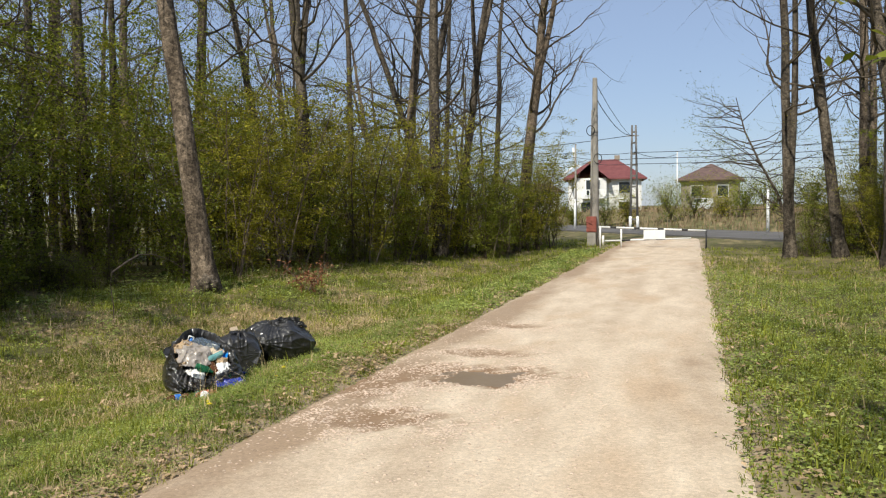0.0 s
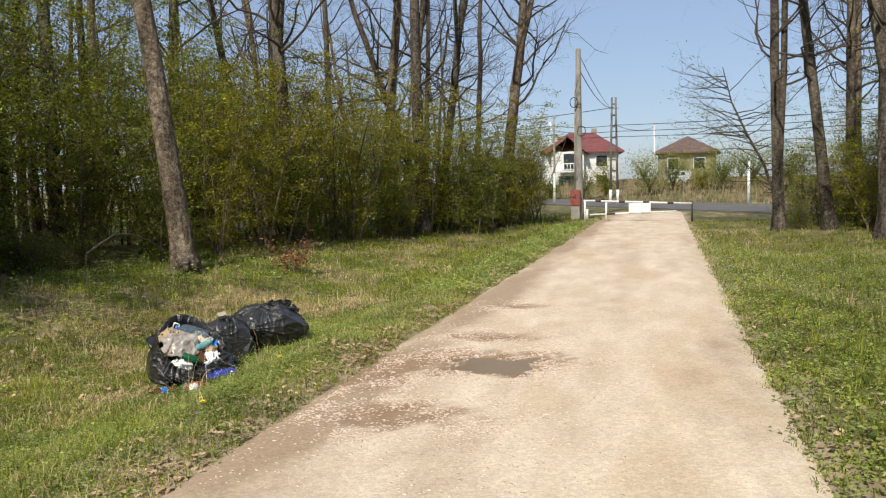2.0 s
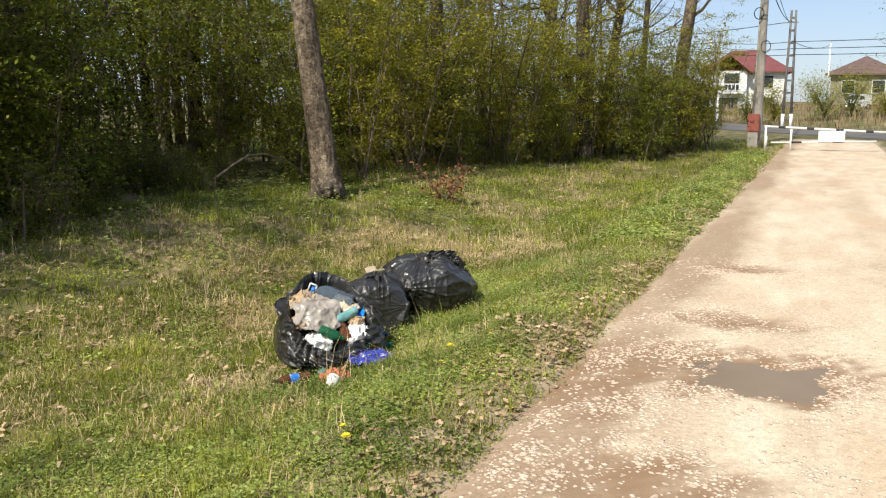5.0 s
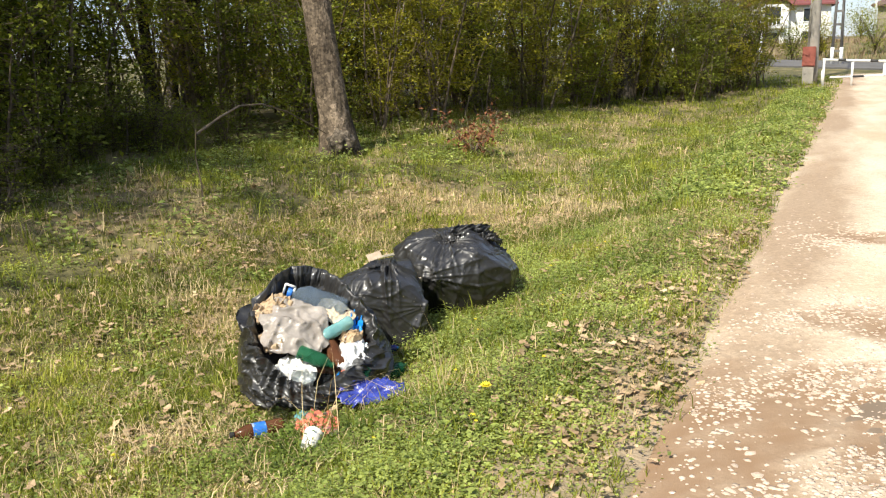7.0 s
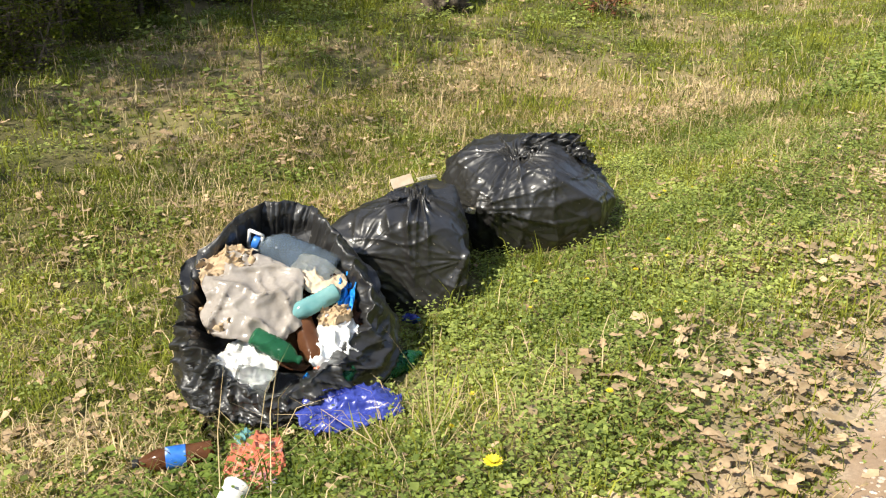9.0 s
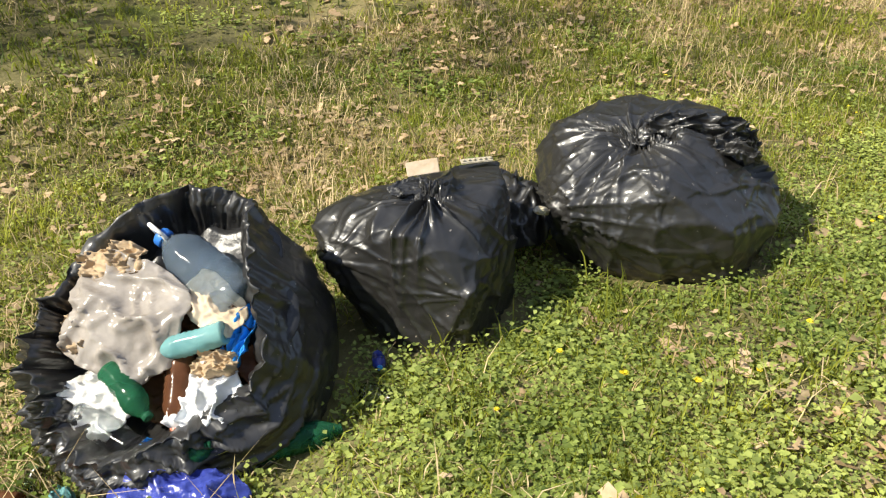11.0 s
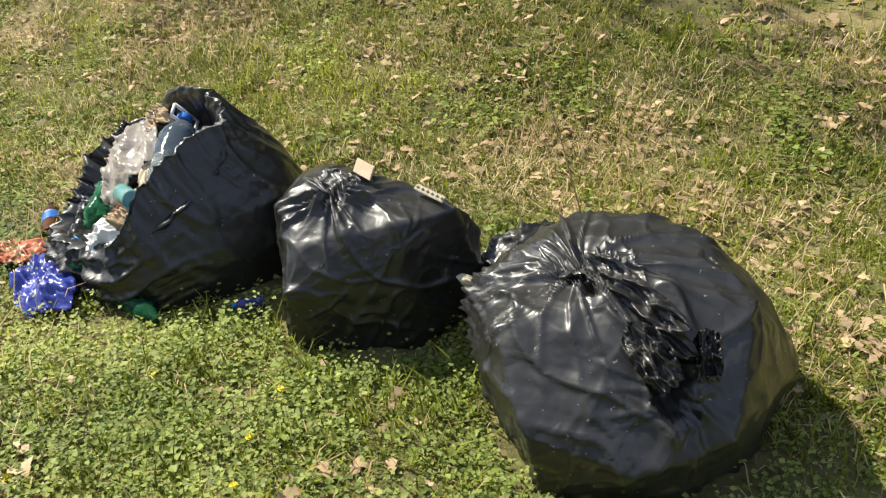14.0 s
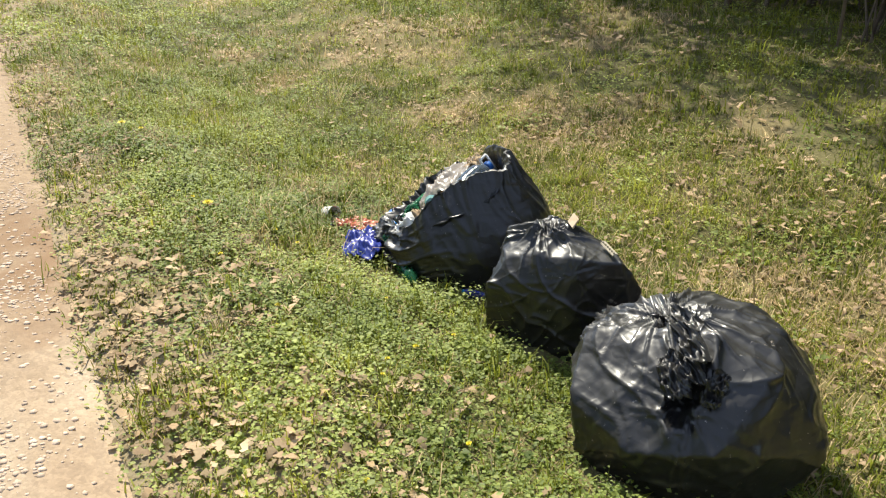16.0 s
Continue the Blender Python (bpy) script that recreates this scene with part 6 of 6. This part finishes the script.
def leafy(pts, size, reach, rise=0.05):
    """Little sprigs: a leaning stem's worth of leaves at each place, the tall ones in clumps."""
    k = 7
    tall = np.repeat(rng.gamma(2.0, rise / 2, len(pts)) * np.clip(1.0 + 0.9 * wave(pts[:, 0], pts[:, 1], 0.28, 47), 0.25, 2.2), k)
    tall = np.minimum(tall, rise * 2)
    at = np.tile(np.linspace(0.15, 1.0, k), len(pts))
    lean = np.repeat(rng.normal(scale=0.5, size=(len(pts), 2)), k, 0) * (at * tall)[:, None]
    p = np.repeat(pts, k, 0)
    p = p + rng.normal(scale=(reach, reach, 0), size=p.shape)
    p[:, :2] += lean
    p[:, 2] += at * tall + 0.005
    return leaf_cards(p, size, size * 0.85, rng, 0.78)


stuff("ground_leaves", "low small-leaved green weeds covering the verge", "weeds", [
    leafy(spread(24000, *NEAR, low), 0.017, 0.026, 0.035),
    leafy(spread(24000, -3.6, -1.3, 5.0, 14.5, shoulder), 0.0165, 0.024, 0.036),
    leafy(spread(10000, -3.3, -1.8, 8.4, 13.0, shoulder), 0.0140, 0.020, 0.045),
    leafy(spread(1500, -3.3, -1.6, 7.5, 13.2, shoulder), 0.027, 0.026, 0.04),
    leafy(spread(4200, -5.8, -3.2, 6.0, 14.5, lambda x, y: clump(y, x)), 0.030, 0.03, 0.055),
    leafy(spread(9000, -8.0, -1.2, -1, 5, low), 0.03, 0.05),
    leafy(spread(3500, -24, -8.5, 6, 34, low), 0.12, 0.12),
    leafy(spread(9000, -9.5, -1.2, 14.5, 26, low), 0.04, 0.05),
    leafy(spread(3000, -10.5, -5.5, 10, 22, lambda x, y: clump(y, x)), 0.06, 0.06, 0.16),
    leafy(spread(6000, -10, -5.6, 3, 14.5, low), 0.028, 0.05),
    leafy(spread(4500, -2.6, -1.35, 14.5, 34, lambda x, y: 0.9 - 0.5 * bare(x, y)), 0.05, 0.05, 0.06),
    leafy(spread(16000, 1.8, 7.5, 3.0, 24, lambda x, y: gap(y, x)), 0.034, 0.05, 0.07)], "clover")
arid = lambda x, y: np.clip(dry(x, y) * 1.1 - 0.1, 0.08, 1) * (1 - 0.7 * bare(x, y)) * gap(x + 7, y)
stuff("dry_straw", "dead straw-coloured grass lying flat on the verge", "straw", [
    tufts(9000, 9, *NEAR, arid, 0.12, 0.0038, 2.1, 0.045),
    tufts(10000, 9, -5.8, -2.4, 7.0, 15.5, lambda x, y: np.clip(2 * dry(x, y) - 1.0, 0, 1), 0.10, 0.0042, 2.4, 0.05),
    tufts(5200, 6, -3.4, -1.4, 5.0, 14.0, lambda x, y: 0.35 + 0.65 * gap(x + 3, y), 0.06, 0.004, 1.9, 0.04),
    tufts(5000, 7, -5.8, -3.2, 8.0, 14.0, lambda x, y: 0.3 + 0.7 * gap(x + 5, y), 0.09, 0.0042, 1.9, 0.035),
    tufts(160, 16, -5.6, -2.0, 5.0, 15.0, lambda x, y: np.clip(1.5 * wave(x, y, 0.5, 49), 0.03, 1), 0.26, 0.0035, 1.3, 0.04),
    tufts(2200, 7, -8, -1.2, -1, 5, arid, 0.16, 0.006, 1.3, 0.04),
    tufts(5000, 7, -9.5, -1.6, 14.5, 28, arid, 0.18, 0.007, 1.7, 0.06),
    tufts(3200, 6, -10, -5.6, 3, 14.5, arid, 0.16, 0.006, 1.3, 0.05),
    tufts(4400, 7, 1.8, 8.0, 3.0, 30, arid, 0.17, 0.008, 1.4, 0.05)], "straw")


def flat_leaves(pts, size):
    """Curled dry oak leaves: a lobed outline of eight corners folded along the midrib."""
    n = len(pts)
    a, l = rng.uniform(0, 2 * np.pi, n), size * rng.uniform(0.55, 1.35, n)
    way = np.stack([np.cos(a), np.sin(a), rng.normal(scale=0.18, size=n)], 1)
    side = np.stack([-np.sin(a), np.cos(a), rng.normal(scale=0.24, size=n)], 1)
    up = np.cross(way, side)
    base_ = pts + np.array((0, 0, 1.0)) * rng.uniform(0.010, 0.045, n)[:, None]
    curl, fold = rng.normal(scale=0.22, size=n), rng.uniform(0.0, 0.35, n)
    v = []
    for s_, w_ in ((0, 0), (0.28, 0.22), (0.42, 0.13), (0.70, 0.30), (1.0, 0.0), (0.70, -0.30), (0.42, -0.13), (0.28, -0.22)):
        v.append(base_ + way * (l * s_)[:, None] + side * (l * w_)[:, None] + up * (l * (curl * (s_ - 0.5) ** 2 * 2 + fold * abs(w_) * 1.6))[:, None])
    b = np.arange(n)[:, None] * 8
    f = np.concatenate([b + np.array(q) for q in ((0, 1, 7), (1, 2, 6), (1, 6, 7), (2, 3, 5), (2, 5, 6), (3, 4, 5))])
    return np.stack(v, 1).reshape(-1, 3), f


fallen = lambda x, y: np.clip(0.25 * dry(x, y) + 0.75 * dry(x, y) ** 3 + 0.5 * bare(x, y) * (0.6 + 0.5 * wave(x, y, 0.4, 31)), 0.06, 1) * np.clip(1.2 - sunny(x) * 0.9 + 0.8 * bare(x, y), 0, 1)
edge_litter = lambda x, y: np.clip(0.32 + 0.6 * wave(x, y, 0.22, 51), 0.08, 0.7)
stuff("dry_leaves", "curled dry beige oak leaves scattered over the verge", "leaves", [
    flat_leaves(spread(16000, *NEAR, fallen), 0.042),
    flat_leaves(spread(2600, -5.8, -3.3, 8.0, 14.5, lambda x, y: np.clip(0.35 + 0.8 * wave(x, y, 0.5, 83), 0.05, 1)), 0.055),
    flat_leaves(spread(6000, -8, -1.2, -1, 5, fallen), 0.06),
    flat_leaves(spread(3000, -2.0, -1.25, 4, 10.5, edge_litter), 0.042),
    flat_leaves(spread(2800, -2.1, -1.22, 9.0, 13.6, edge_litter), 0.052),
    flat_leaves(spread(420, -2.8, -1.9, 10.8, 12.6, lambda x, y: np.clip(0.3 + 1.1 * wave(x, y, 0.35, 53), 0.03, 1)), 0.05),
    flat_leaves(spread(8000, -9.5, -1.2, 14.5, 34, fallen), 0.075),
    flat_leaves(spread(2400, -1.9, -1.25, 13.6, 34, edge_litter), 0.07),
    flat_leaves(spread(7000, -10.5, -5.6, 3, 14.5, fallen), 0.07),
    flat_leaves(spread(4200, 1.80, 2.5, 3.0, 30, edge_litter), 0.06),
    flat_leaves(spread(8000, 1.8, 8.0, 3.0, 30, fallen), 0.07)], "litter_leaf")

M["petal"] = material("yellow_petal", (0.70, 0.56, 0.02), (0.82, 0.70, 0.05), 30, 0.6, 0.2, 60, 0.3)


def flower(x, y, head, tall):
    f = thing("dandelion", "small yellow flower on a short green stalk", "flower", "yellow flowers", tuple(floor_at(x, y)))
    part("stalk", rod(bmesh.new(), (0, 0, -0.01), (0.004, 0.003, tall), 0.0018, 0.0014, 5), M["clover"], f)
    bm = bmesh.new()
    for k in range(11):
        a = 2 * math.pi * k / 11
        for tilt, l in ((0.25, 1.0), (0.8, 0.7)):
            v = [bm.verts.new((0.004, 0.003, tall))]
            for da, r in ((-0.26, 0.8), (0, 1.0), (0.26, 0.8)):
                v.append(bm.verts.new((0.004 + l * head * r * math.cos(a + da), 0.003 + l * head * r * math.sin(a + da), tall + l * head * r * tilt)))
            bm.faces.new(v)
    part("bloom", bm, M["petal"], f, "yellow petals", soft=False)


flower(-1.86, 7.72, 0.026, 0.07)
flower(-1.95, 7.85, 0.018, 0.06)
flower(-2.01, 9.26, 0.026, 0.09)
flower(-1.98, 9.05, 0.016, 0.05)
for k in range(34):
    x, y = rng.uniform(-2.75, -1.9), rng.uniform(8.9, 12.6)
    if k > 20:
        x, y = rng.uniform(-4.4, -2.3), rng.uniform(11.5, 13.5) if k % 2 else rng.uniform(6.5, 8.8)
    flower(float(x), float(y), float(rng.uniform(0.007, 0.013)), float(rng.uniform(0.03, 0.07)))


# stones of the track: a few shapes, the nearest ones each a piece of the road, the rest joined
def stone_mesh(seed):
    bm = bmesh.new()
    bmesh.ops.create_icosphere(bm, subdivisions=1, radius=1)
    for v in bm.verts:
        v.co *= 1 + 0.45 * noise.noise(v.co * 1.4 + Vector((seed * 7, 0, 0)))
        v.co.z *= 0.32
    me = bpy.data.meshes.new("stone")
    bm.to_mesh(me)
    bm.free()
    me.materials.append(M["stone"])
    return me


SHAPES = [stone_mesh(k) for k in range(7)]


def stony(x, y):
    """Where the gravel lies loose: in and round the hollows, and thinly all over the track."""
    d = np.zeros_like(x)
    for hx, hy, a, b, deep in HOLLOWS:
        r = np.sqrt(((x - hx) / (a + 0.25)) ** 2 + ((y - hy) / (b + 0.25)) ** 2)
        d = np.maximum(d, np.exp(-((r - 0.75) / 0.45) ** 2) * np.clip(0.55 + 0.9 * wave(x, y, 0.2, 71), 0, 1))
    return np.clip(d, 0.05 + 0.04 * wave(x, y * 0.3, 0.5, 73), 1)


def stone_places(n, x0, x1, y0, y1):
    x, y = rng.uniform(x0, x1, n), rng.uniform(y0, y1, n)
    keep = rng.random(n) < stony(x, y)
    return x[keep], y[keep]


x, y = stone_places(1500, -1.1, 0.7, 7.3, 10.6)
for sx, sy in list(zip(x, y))[:280]:
    size = float(rng.uniform(0.010, 0.026))
    s = new("stone", SHAPES[int(rng.integers(0, 7))])
    s.parent = road
    s.matrix_world = pose(float(sx), float(sy), float(road_height(sx, sy)) - size * 0.06, 0, 0, float(rng.uniform(0, 360))) @ Matrix.Diagonal((size, size * float(rng.uniform(0.6, 1)), size, 1))
chips_v, chips_f, count = [], [], 0
base = [(np.array([v.co for v in me.vertices]), np.array([p.vertices for p in me.polygons])) for me in SHAPES]
for n, area, lo, hi in ((36000, (-1.25, 1.1, 6.5, 13.8), 0.006, 0.017), (46000, (-1.3, 1.95, 3.0, 13.0), 0.003, 0.008), (5000, (-1.3, 1.95, 3.0, 13.0), 0.008, 0.015), (16000, (-1.3, 1.95, 10, 30), 0.006, 0.014)):
    x, y = stone_places(n, *area)
    for sx, sy in zip(x, y):
        v, f = base[int(rng.integers(0, 7))]
        a, size = rng.uniform(0, 6.3), rng.uniform(lo, hi)
        c, d = math.cos(a) * size, math.sin(a) * size
        chips_v.append(v @ np.array(((c, d, 0), (-d, c, 0), (0, 0, size))) + (sx, sy, float(road_height(sx, sy)) - size * 0.1))
        chips_f.append(f + count)
        count += len(v)
chips = tagged(new("gravel_chips", array_mesh("gravel_chips", np.concatenate(chips_v), np.concatenate(chips_f), M["stone"])), "loose pale stone chips on the gravel track", "gravel", kind="stuff")
